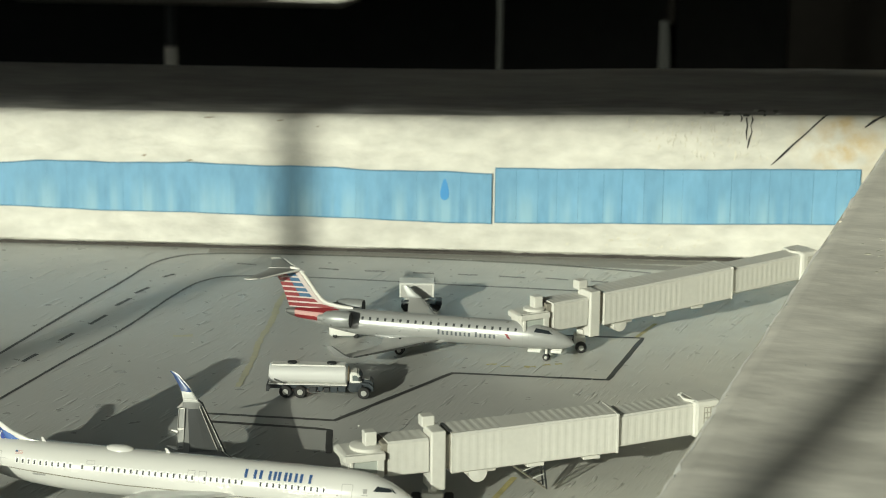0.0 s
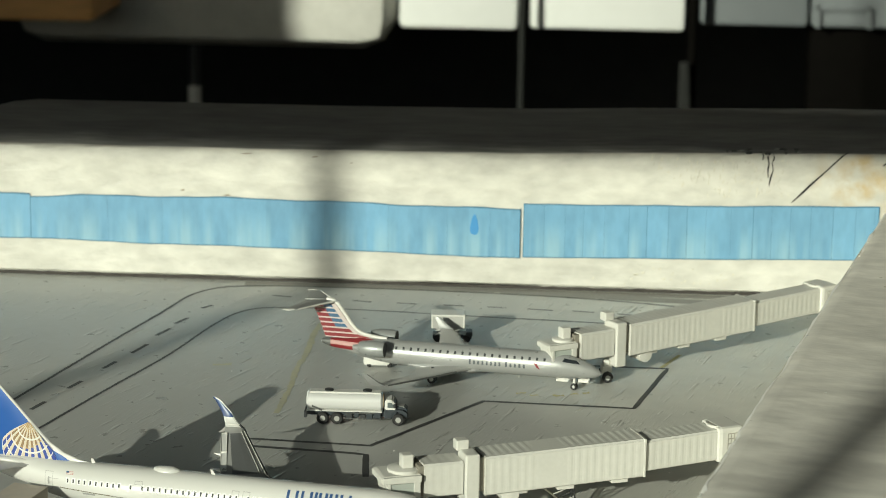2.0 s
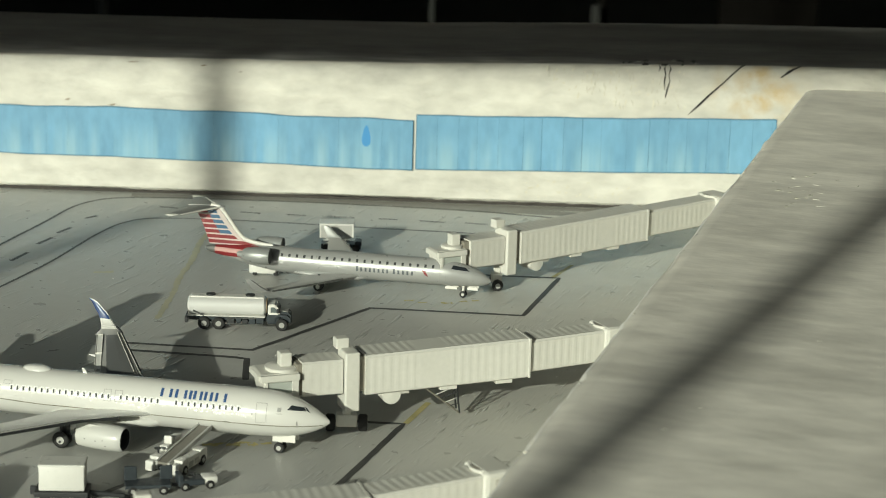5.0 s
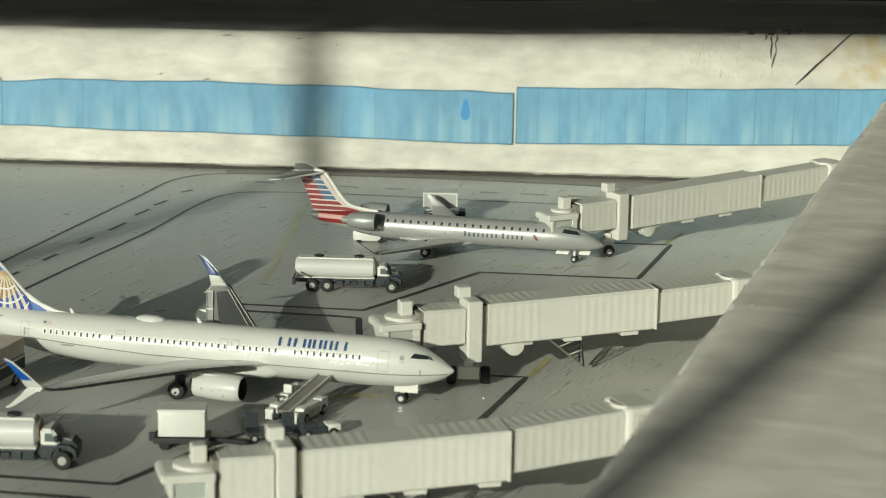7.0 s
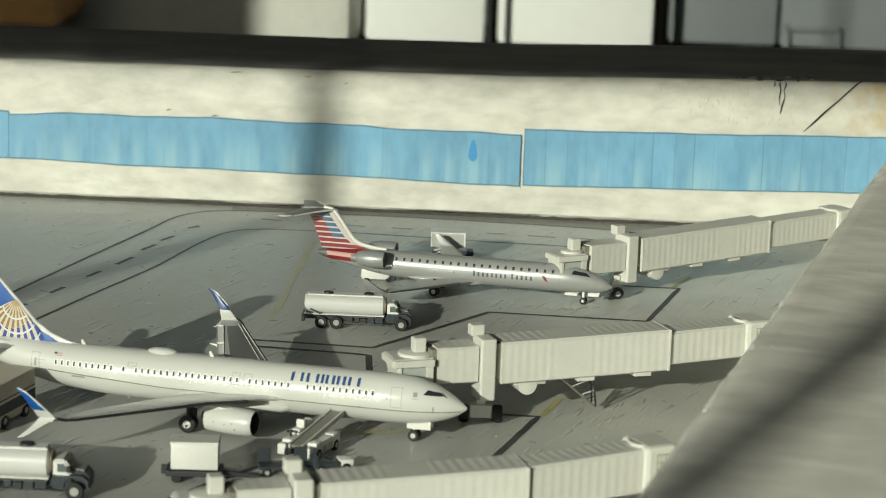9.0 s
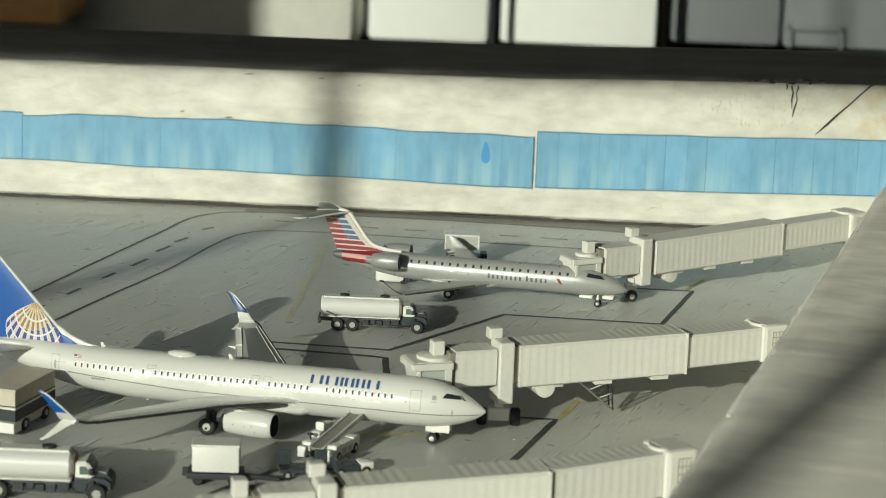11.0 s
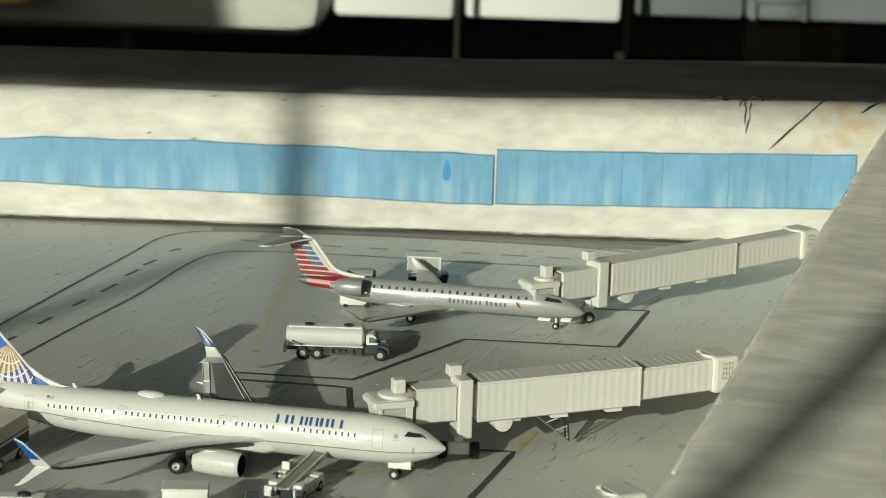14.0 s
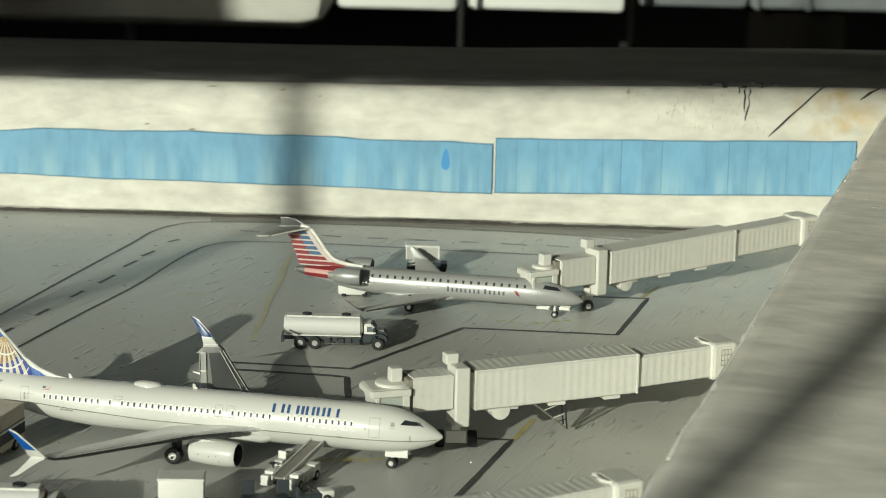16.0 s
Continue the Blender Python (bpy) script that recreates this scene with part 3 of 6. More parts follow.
marking("taxi_line", smooth_path([(-150, -240), (-128, -150), (-110.7, -74.9), (-102.5, -40.5), (-98, -20.5), (-91.8, -10.7), (-85, -7.3), (-75, -5.9), (-59, -5.3), (-25, -5.6), (19, -9.6), (46, -15.6)]), 0.95, M_LINE, 1)
marking("taxi_line", smooth_path([(-126.5, -205), (-113.4, -160), (-102, -118.5), (-97, -101.6), (-91.8, -82.6), (-85.0, -50.8), (-79.4, -36.5), (-70, -31.2), (-45, -31.0), (-6, -34.8), (10, -36), (30, -38)]), 0.85, M_LINE, 2)
for i, ((x0, y0), (x1, y1)) in enumerate([((-73.6, -17.1), (-67.8, -18.4)), ((-49.4, -20.3), (-43.5, -21.2)), ((-36, -21.6), (-30.2, -22.0)), ((-22, -22.4), (-16, -22.8)), ((-9, -23), (-3.5, -23.3)),
                                          ((2.7, -23.8), (10.2, -24.8)), ((15.9, -24.5), (22.4, -25.6)), ((29, -26.4), (35, -27.4)),
                                          ((-92, -34.7), (-89.3, -31.0)), ((-96.5, -52.7), (-93.9, -46)), ((-99.3, -65.8), (-96.9, -58)), ((-102.5, -84.4), (-100, -75)), ((-107, -100), (-105, -93)), ((-112, -119), (-110, -112)), ((-117, -138), (-115, -131)), ((-122, -157), (-120, -150))]):
    marking("lane_dash", [(x0, y0), (x1, y1)], 0.8 if i < 8 else 1.2, M_LINE, 20 + i)
marking("gate_line", [(-64, -154.6), (-30.2, -157.2), (-5.3, -117.8), (32.8, -119.8), (42.2, -82.6), (31, -82.4), (20, -82)], 1.35, M_LINE, 40)
marking("gate_line", [(-64, -160.0), (-33.5, -163.3), (-30.6, -164.2), (-29.0, -180)], 1.5, M_LINE, 41)
marking("gate_line", [(-12, -206), (7.6, -206.6), (-0.8, -237.3), (-12, -275)], 1.5, M_LINE, 42)
marking("gate_line", [(-110, -276.6), (-87.2, -278.3), (-62.4, -280.7), (-51.5, -260.6), (-44, -249)], 1.5, M_LINE, 43)
marking("gate_line", [(-110, -284), (-88, -286), (-66, -288.5), (-63, -305)], 1.5, M_LINE, 44)
marking("guide_line", smooth_path([(-55.4, -47), (-56.0, -62), (-55.5, -78), (-56.2, -95), (-55.6, -112), (-56.0, -134)]), 1.5, M_YELLOWFAINT, 50, wob=0.35)
for i, (y0, y1, w) in enumerate(((-60, -70, 1.5), (-77, -84, 1.0), (-96, -103, 0.9), (-108, -114, 0.7), (-122, -130, 0.9))):
    marking("guide_line", [(-55.7, y0), (-55.9, (y0 + y1) / 2), (-55.6, y1)], w, M_YELLOWFAINT, 60 + 7 * i, z=0.065, wob=0.6)
marking("guide_line", [(46, -68.5), (40.5, -82)], 1.1, M_YELLOW, 51)
marking("guide_line", [(12.2, -191.5), (8.0, -206.4)], 1.3, M_YELLOW, 52)
for i, (x, y, w, q) in enumerate(((-31, -224.6, 3.2, 1.4), (-29, -223.2, 2.4, 0.9), (-26.4, -223.9, 2.8, 1.3), (-24.6, -222.4, 3.4, 1.2), (-22.4, -223.3, 2.0, 1.6), (-19.8, -222.2, 2.2, 1.1),
                                  (4.0, -109.5, 2.6, 1.0), (7.4, -111.0, 2.2, 0.8), (13.6, -110.8, 2.8, 1.3), (17.6, -108.9, 2.0, 1.2), (20.6, -107.6, 1.8, 0.9))):
    marking("guide_line", [(x - w / 2, y - 0.3), (x, y), (x + w / 2, y + 0.3)], q, M_YELLOW, 70 + i, wob=0.9)
marking("guide_line", [(-79, -92.5), (-74, -91.8)], 1.6, M_YELLOWFAINT, 55, wob=0.8)


marking("service_road", smooth_path([(-84, -3.4), (-60, -2.9), (-20, -3.0), (19, -3.0), (46, -3.1), (115, -4)]), 4.9, M_ROADDARK, 60, 0.03, 0.03)
marking("service_road", smooth_path([(-6, -4.6), (19, -6.4), (46, -9.0), (70, -9.6), (115, -10)]), 5.6, M_ROADDARK, 61, 0.036, 0.03)


rnd = random.Random(31)
for _ in range(16):
    bm = bmn()
    x, y, q = rnd.uniform(-110, 50), rnd.uniform(-250, -50), rnd.uniform(0.12, 0.4)
    prism(bm, [(x - q, y - q * 0.5), (x + q * 0.4, y - q), (x + q, y + q * 0.3), (x - q * 0.2, y + q)], "z", 0.0, 0.12)
    part("paint_speck", bm, M_CHALK, apron)

# ---- aircraft ----
class Hull:
    """A round body through stations (x, half width, half height, centre z)."""

    def __init__(self, stations):
        self.s = np.array(sorted(stations))

    def at(self, x):
        return [float(np.interp(x, self.s[:, 0], self.s[:, k])) for k in (1, 2, 3)]

    def skin(self, x, ang, out=0.0):
        """ang in radians from the top towards the starboard side (-y)."""
        w, h, c = self.at(x)
        return (x, -(w + out) * math.sin(ang), c + (h + out) * math.cos(ang))

    def ang(self, x, z):
        w, h, c = self.at(x)
        return math.acos(max(-1, min(1, (z - c) / h)))

    def rings(self, x0, x1, step, n=32):
        k = int(abs(x1 - x0) / step)
        return [[self.skin(x0 + (x1 - x0) * i / k, 2 * math.pi * j / n) for j in range(n)] for i in range(k + 1)]


def hull_points(pts):
    """Smooths a sparse station list."""
    out = []
    for i in range(len(pts) - 1):
        p0, p1, p2, p3 = pts[max(i - 1, 0)], pts[i], pts[i + 1], pts[min(i + 2, len(pts) - 1)]
        for j in range(6):
            u = p1[0] + (p2[0] - p1[0]) * j / 6
            t = j / 6
            row = [u]
            for c in (1, 2, 3):
                m1 = (p2[c] - p0[c]) / (p2[0] - p0[0]) * (p2[0] - p1[0])
                m2 = (p3[c] - p1[c]) / (p3[0] - p1[0]) * (p2[0] - p1[0])
                row.append((2 * t ** 3 - 3 * t * t + 1) * p1[c] + (t ** 3 - 2 * t * t + t) * m1 + (-2 * t ** 3 + 3 * t * t) * p2[c] + (t ** 3 - t * t) * m2)
            out.append(row)
    return out + [list(pts[-1])]


def patch(bm, hull, outline, side=1, out=0.05, nx=1, nz=1):
    """A sticker on the hull: a quad given by four (x, z) corners, split nx by nz."""
    (a, b, c, d) = outline
    grid = []
    for j in range(nz + 1):
        row = []
        for i in range(nx + 1):
            s, t = i / nx, j / nz
            x = (a[0] * (1 - s) + b[0] * s) * (1 - t) + (d[0] * (1 - s) + c[0] * s) * t
            z = (a[1] * (1 - s) + b[1] * s) * (1 - t) + (d[1] * (1 - s) + c[1] * s) * t
            p = hull.skin(x, hull.ang(x, z), out)
            row.append(bm.verts.new((p[0], p[1] * side, p[2])))
        grid.append(row)
    for j in range(nz):
        for i in range(nx):
            bm.faces.new((grid[j][i], grid[j][i + 1], grid[j + 1][i + 1], grid[j + 1][i]))
    return bm


def rect(x0, x1, z0, z1):
    return ((x0, z0), (x1, z0), (x1, z1), (x0, z1))


def foil(bm, sections, n=8, pitch=None):
    """A wing through sections (leading edge x, y, z, chord, thickness, lean of the section in degrees), each pitched nose up."""
    rings = []
    for j, (x, y, z, c, t, lean) in enumerate(sections):
        pts, p = [], pitch[j] if pitch else 0.0
        for k in range(2 * n):
            a = 2 * math.pi * k / (2 * n)
            u = 0.5 - 0.5 * math.cos(a)
            v = math.sin(a) * 0.5 * (1 - 0.75 * u) * 1.35
            d = v * t
            pts.append((x - u * c, y - d * math.sin(radians(lean)), z + d * math.cos(radians(lean)) + (0.4 - u) * c * p))
        rings.append(pts)
    return loft(bm, rings)


def wheel(parent, x, y, z, r, w, hub=True, rim=None):
    bm = bmn()
    lathe(bm, [(-w / 2, r * 0.62), (-w / 2, r * 0.85), (-w * 0.3, r), (w * 0.3, r), (w / 2, r * 0.85), (w / 2, r * 0.62)], (0, 0, 0), "y", 18)
    wh = part("wheel", bm, M_TYRE, parent, smooth=True, at=mm_pose(x, y, z))
    if hub:
        bm = bmn()
        lathe(bm, [(-w / 2 - 0.06, r * 0.25), (-w / 2 - 0.05, r * 0.46), (w / 2 + 0.05, r * 0.46), (w / 2 + 0.06, r * 0.25)], (0, 0, 0), "y", 14)
        part("rim", bm, rim or M_RIM, wh, "" if rim else "pale wheel rim", smooth=True)
    return wh


def airliner():
    ob = thing("airliner", mm_pose(-6.6, -228.6, 0, 0, 0, -10.2), "glossy white model airliner with blue tail and split winglets", "model airplane", "model airliners")
    H = Hull(hull_points([(0.3, 0.25, 0.3, 7.3), (-0.6, 1.0, 1.05, 7.32), (-2.5, 2.1, 2.2, 7.45), (-5.5, 3.3, 3.5, 7.75), (-9, 4.15, 4.4, 8.0), (-14, 4.65, 4.8, 8.1),
                          (-20, 4.7, 4.85, 8.1), (-50, 4.7, 4.85, 8.1), (-70, 4.7, 4.85, 8.1), (-78, 4.55, 4.6, 8.35), (-87, 3.9, 4.0, 9.0), (-95, 2.8, 2.9, 10.3), (-101, 1.7, 1.9, 11.0), (-104.5, 0.8, 1.0, 11.4), (-105.3, 0.4, 0.5, 11.5)]))
    bm = bmn()
    loft(bm, H.rings(0.3, -105.3, 1.0))
    part("fuselage", bm, M_WHITE, ob, smooth=True)
    # grey belly panel and thin cheat line
    bm = bmn()
    k, rows = 60, []
    for i in range(k + 1):
        x = -1.0 - 84 * i / k
        a0 = H.ang(x, 6.75 + max(0, (-x - 60)) * 0.055)
        rows.append([bm.verts.new(H.skin(x, a0 + (2 * math.pi - 2 * a0) * j / 16, 0.04)) for j in range(17)])
    for a, b in zip(rows, rows[1:]):
        for j in range(16):
            bm.faces.new((a[j], a[j + 1], b[j + 1], b[j]))
    part("belly", bm, M_BELLY, ob, "pale grey belly", smooth=True)
    for side in (1, -1):
        bm = bmn()
        for i in range(42):
            x = -0.8 - 2 * i
            z0, z1 = 6.75 + max(0, (-x - 60)) * 0.055, 6.75 + max(0, (-x + 2 - 60)) * 0.055
            patch(bm, H, ((x - 2, z1), (x, z0), (x, z0 + 0.17), (x - 2, z1 + 0.17)), side, 0.06)
        part("cheat_line", bm, M_CHEAT, ob, "thin grey-brown line")
    # cabin windows
    xs = [-17.5 - 1.31 * i for i in range(51) if i not in (11, 12, 20, 38, 40)]
    for side in (1, -1):
        for x in xs:
            bm = bmn()
            patch(bm, H, rect(x - 0.4, x + 0.4, 9.22, 10.42), side, 0.035, 1, 2)
            wf = part("window", bm, M_FRAMEWHITE, ob)
            bm = bmn()
            patch(bm, H, rect(x - 0.18, x + 0.18, 9.4, 10.2), side, 0.07, 1, 2)
            part("pane", bm, M_PANEDARK, wf)
        # doors drawn as thin frames
        for x0, x1, z0, z1 in ((-13.9, -11.7, 7.4, 11.2), (-88.4, -86.6, 7.5, 11.3), (-43.7, -42.1, 8.9, 11.1), (-46.1, -44.5, 8.9, 11.1), (-67.8, -66.0, 10.4, 11.1)):
            bm = bmn()
            for r_ in (rect(x0, x1, z1 - 0.08, z1), rect(x0, x1, z0, z0 + 0.08), rect(x0, x0 + 0.09, z0, z1), rect(x1 - 0.09, x1, z0, z1)):
                patch(bm, H, r_, side, 0.05, 2, 3)
            part("door_outline", bm, M_LINEGREY, ob, "thin grey door outline")
        # cockpit glazing
        bm = bmn()
        patch(bm, H, ((-7.7, 10.1), (-3.95, 9.75), (-4.6, 10.4), (-7.0, 10.9)), side, 0.05, 4, 3)
        part("cockpit_window", bm, M_GLASS, ob, "dark cockpit window")
        bm = bmn()
        patch(bm, H, ((-3.85, 9.7), (-3.2, 9.35), (-4.1, 10.2), (-4.55, 10.5)), side, 0.05, 3, 3)
        part("cockpit_window", bm, M_GLASS, ob, "dark cockpit window")
        # airline title as plain blue uprights
        for u, w in ((0.0, 2.5), (3.1, 2.5), (6.05, 0.0), (6.95, 1.9), (9.2, 1.8), (11.5, 2.45)):
            bm = bmn()
            for v in ((0,) if w == 0 else (0, w - 0.6)):
                x0 = -34.2 + u + v
                patch(bm, H, ((x0, 10.70), (x0 + 0.58, 10.70), (x0 + 0.58, 12.1), (x0, 12.1)), side, 0.06, 1, 3)
            part("title_mark", bm, M_TITLEBLUE, ob, "plain blue title bars")
        # small flag and registration bars
        bm = bmn()
        patch(bm, H, rect(-83.6, -81.9, 11.0, 11.6), side, 0.05, 1, 2)
        fl = part("flag", bm, M_HUB, ob, "small striped flag")
        for z in (11.02, 11.24, 11.46):
            bm = bmn()
            patch(bm, H, rect(-83.6, -81.9, z, z + 0.11), side, 0.08)
            part("stripe", bm, M_PINK, fl)
        bm = bmn()
        patch(bm, H, rect(-83.6, -83.0, 11.3, 11.6), side, 0.085)
        part("canton", bm, M_SKYBLUE, fl)
        bm = bmn()
        patch(bm, H, rect(-79.5, -76.6, 7.2, 7.6), side, 0.06)
        patch(bm, H, rect(-94.0, -92.6, 11.8, 12.0), side, 0.06)
        part("registration_bar", bm, M_LINEGREY, ob, "plain grey bar")
    # small service marks on both sides of the nose and rear body
    for side in (1, -1):
        for x0, x1, z0, z1 in ((-9.6, -8.8, 9.7, 10.5), (-9.8, -8.6, 9.3, 9.42), (-20.5, -19.5, 6.9, 7.05), (-5.8, -5.5, 6.6, 7.9), (-26.0, -25.8, 5.0, 6.2), (-14.8, -14.5, 8.9, 9.2), (-87.4, -85.2, 9.9, 10.0), (-97.5, -95.2, 11.2, 11.35), (-97.5, -97.3, 10.6, 11.3), (-87.7, -87.3, 8.6, 10.2)):
            bm = bmn()
            patch(bm, H, rect(x0, x1, z0, z1), side, 0.055, 1, 2)
            part("service_mark", bm, M_LINEGREY, ob, "tiny grey service mark")
    # satellite dome and blade aerials
    bm = bmn()
    loft(bm, [ring((-62.0, 0, 12.7), 3.2, 1.5, "z", 24), ring((-62.0, 0, 13.3), 2.8, 1.3, "z", 24), ring((-62.0, 0, 13.6), 1.8, 0.9, "z", 24), ring((-62.0, 0, 13.7), 0.6, 0.3, "z", 24)])
    part("antenna_dome", bm, M_WHITE, ob, "white radome on the roof", smooth=True)
    for x, h in ((-78, 1.0), (-51, 1.1)):
        bm = bmn()
        prism(bm, [(x, 12.6), (x - 1.0, 12.6), (x - 1.3, 12.85 + h), (x - 0.8, 12.85 + h)], "y", -0.1, 0.1)
        part("aerial", bm, M_WHITE, ob)
    # wings
    for s in (1, -1):
        bm = bmn()
        k = -8.4 if s < 0 else -2.5
        up = 0.6 if s < 0 else 0.0
        lift = 0.0 if s > 0 else 1.0
        foil(bm, [(-34.5, s * 3.0, 6.2, 21.0, 1.7, 0), (-38.8, s * 8.0, 6.9 + 0.4 * lift, 16.2, 1.0, 0), (-44.4 + k * 0.3, s * 16.0, 7.7 + 0.36 * lift, 10.6, 0.6, 0), (-56.0 + k, s * 40.5, 9.1 + up + 0.15 * lift, 4.9, 0.4, 0), (-57.0 + k, s * 42.3, 9.4 + up + 0.1 * lift, 4.4, 0.45, -s * 25)], pitch=(0.06, 0.11, 0.12, 0.09, 0.0) if s > 0 else (0.05, 0.04, 0.03, 0.0, 0.0))
        # far wing gets a darker grey, its dark reflection put into the colour
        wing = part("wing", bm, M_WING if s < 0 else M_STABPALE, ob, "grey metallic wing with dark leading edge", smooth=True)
        bm = bmn()
        foil(bm, [(-57.0 + k, s * 42.3, 9.4 + up, 4.4, 0.45, -s * 25), (-58.6 + k, s * 43.5, 10.1 + up, 3.3, 0.4, -s * 60), (-59.9 + k, s * 44.0, 11.4 + up, 2.5, 0.37, -s * 75)])
        part("winglet_root", bm, M_BELLY, wing, "white foot of the winglet", smooth=True)
        bm = bmn()
        foil(bm, [(-59.9 + k, s * 44.0, 11.4 + up, 2.5, 0.37, -s * 75), (-60.6 + k, s * 44.4, 12.2 + up, 2.3, 0.35, -s * 80), (-63.5 + k, s * 45.0, 14.8 + up, 1.2, 0.28, -s * 80), (-65.0 + k, s * 45.1, 15.5 + up, 0.5, 0.2, -s * 80)])
        # far winglet is a shaded copy: darker blue in place of shade
        part("winglet", bm, M_TAILBLUE if s < 0 else M_WINGLETSHADE, wing, "blue blended winglet", smooth=True)
        bm = bmn()
        foil(bm, [(-58.2 + k, s * 42.9, 10.0 + up, 3.2, 0.35, s * 30), (-60.4 + k, s * 44.4, 8.7 + up, 1.9, 0.3, s * 50), (-62.8 + k, s * 46.0, 7.1 + up, 1.1, 0.22, s * 50), (-63.8 + k, s * 46.3, 6.7 + up, 0.8, 0.2, s * 50)])
        part("winglet_strake", bm, M_WHITE, wing, "white lower winglet blade", smooth=True)
        # dark leading edge, a pale line above it and a thin joint behind
        way = [(-40.6, 11, 7.78), (-44.3 + k * 0.3, 16, 8.1), (-55.9 + k, 40.5, 9.2 + up)]
        tip = [way[2], (-57.0 + k, 42.3, 9.45 + up), (-58.2 + k, 43.2, 9.85 + up)]
        for name, mat, lab, r0, dx, dz, line in (("leading_edge", M_BLACK, "black leading edge", 0.36, 0.0, -0.1, way), ("edge_line", M_HUB, "thin pale line along the wing edge", 0.12, -0.25, 0.22, way),
                                                 ("edge_joint", M_DKSILVER, "thin dark joint on the wing", 0.08, -0.75, 0.24, way), ("tip_edge", M_BLACK, "black curved tip edge", 0.3, 0.05, 0.0, tip)):
            bm = bmn()
            for (xa, ya, za), (xb, yb, zb) in zip(line, line[1:]):
                tube(bm, (xa + dx, s * ya, za + dz), (xb + dx, s * yb, zb + dz), r0, 8, r0 * 0.85)
            part(name, bm, mat, wing, lab, smooth=True)
        bm = bmn()
        rim = [(-58.5 + k, 43.4, 10.0 + up), (-59.8 + k, 44.0, 11.4 + up), (-60.5 + k, 44.4, 12.2 + up), (-63.4 + k, 45.0, 14.8 + up), (-64.9 + k, 45.1, 15.5 + up)]
        for (xa, ya, za), (xb, yb, zb) in zip(rim, rim[1:]):
            tube(bm, (xa, s * ya, za), (xb, s * yb, zb), 0.17, 8, 0.15)
        # far edge likewise carries its shade in a darker colour
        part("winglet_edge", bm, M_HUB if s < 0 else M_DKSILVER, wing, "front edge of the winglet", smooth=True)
        # far wing only: reflection of the dark room painted as a dark panel
        if s > 0:
            bm = bmn()
            vs = []
            for t in (0.0, 0.25, 0.5, 0.75, 0.94):
                le, ch, yy, zz = -44.4 + k * 0.3 + (k * 0.7 - 11.6) * t, 10.6 - 5.7 * t, 16 + 24.5 * t, 7.7 + 1.4 * t + 0.42 - 0.14 * t
                vs.append([bm.verts.new((le - ch * c, yy, zz - dz + (0.4 - c) * ch * (0.12 - 0.03 * t))) for c, dz in ((0.16, 0.02), (0.4, 0.0), (0.74, 0.1))])
            for p, q in zip(vs, vs[1:]):
                for i in range(2):
                    bm.faces.new((p[i], p[i + 1], q[i + 1], q[i]))
            part("wing_panel", bm, M_WINGREFLECT, wing, "upper wing panel with a dark reflection painted in")
            bm = bmn()
            tube(bm, (-44.4 + k * 0.3 - 1.5, 16, 8.4), (-56.0 + k - 0.7, 40, 9.5), 0.12, 6)
            part("panel_line", bm, M_HUB, wing, "thin white line")
        for t0, t1 in ((0.1, 0.5), (0.52, 0.95)):
            bm = bmn()
            xa, ya, za = -54.2 + k * 0.3 + (k * 0.7 - 6.6) * t0, s * (16 + 24.5 * t0), 6.8 + 2.0 * t0
            xb, yb, zb = -54.2 + k * 0.3 + (k * 0.7 - 6.6) * t1, s * (16 + 24.5 * t1), 6.8 + 2.0 * t1
            prism_pts = [(xa + 0.5, ya, za + 0.35), (xb + 0.5, yb, zb + 0.3), (xb - 0.9, yb, zb + 0.1), (xa - 0.9, ya, za + 0.1)]
            lo = [bm.verts.new((p[0], p[1], p[2] - 0.3)) for p in prism_pts]
            hi = [bm.verts.new(p) for p in prism_pts]
            bm.faces.new(hi)
            bm.faces.new(lo[::-1])
            for i in range(4):
                bm.faces.new((lo[i], lo[(i + 1) % 4], hi[(i + 1) % 4], hi[i]))
            part("flap", bm, M_WING, wing, "grey flap")
            bm = bmn()
            q = [Vector(p) + Vector((0, 0, 0.05)) for p in prism_pts]
            for a, b in zip(q, q[1:] + q[:1]):
                tube(bm, a, b, 0.1, 6)
            if s < 0:
                bm.free()
                continue
            part("flap_outline", bm, M_HUB, wing, "thin white flap outline")
        for yy in (11.0, 20.0, 28.0) if s > 0 else ():
            bm = bmn()
            xr = -55.5 - (yy - 16) * 0.25
            loft(bm, [ring((xr + 5, s * yy, 6.0 + (yy - 10) * 0.085), 0.2, 0.2), ring((xr + 2, s * yy, 5.6 + (yy - 10) * 0.085), 0.5, 0.55), ring((xr - 1, s * yy, 5.9 + (yy - 10) * 0.09), 0.4, 0.4), ring((xr - 3, s * yy, 6.2 + (yy - 10) * 0.09), 0.1, 0.1)])
            part("flap_fairing", bm, M_WING, wing, smooth=True)
        # engine
        bm = bmn()
        lathe(bm, [(-1.6, 0.1), (-1.6, 1.95), (-0.6, 2.08), (0.0, 2.2), (0.12, 2.32), (-0.2, 2.5), (-1.4, 2.64), (-4, 2.7), (-7.0, 2.62), (-9.0, 2.5), (-9.8, 2.4), (-9.85, 0.1)][::-1], (0, 0, 0), "x", 28)
        eng = part("engine", bm, M_BELLY, ob, "pale grey engine nacelle", smooth=True, at=mm_pose(-38.8, s * 12.2, 3.75, 0, 0, s * 7))
        bm = bmn()
        loft(bm, [ring((d, 0, 0), r, r, "x", 28) for d, r in ((-1.52, 0.05), (-1.5, 1.9), (-0.6, 2.04), (0.02, 2.2))], cap=False)
        part("inlet", bm, M_BLACK, eng, "black engine inlet", smooth=True)
        bm = bmn()
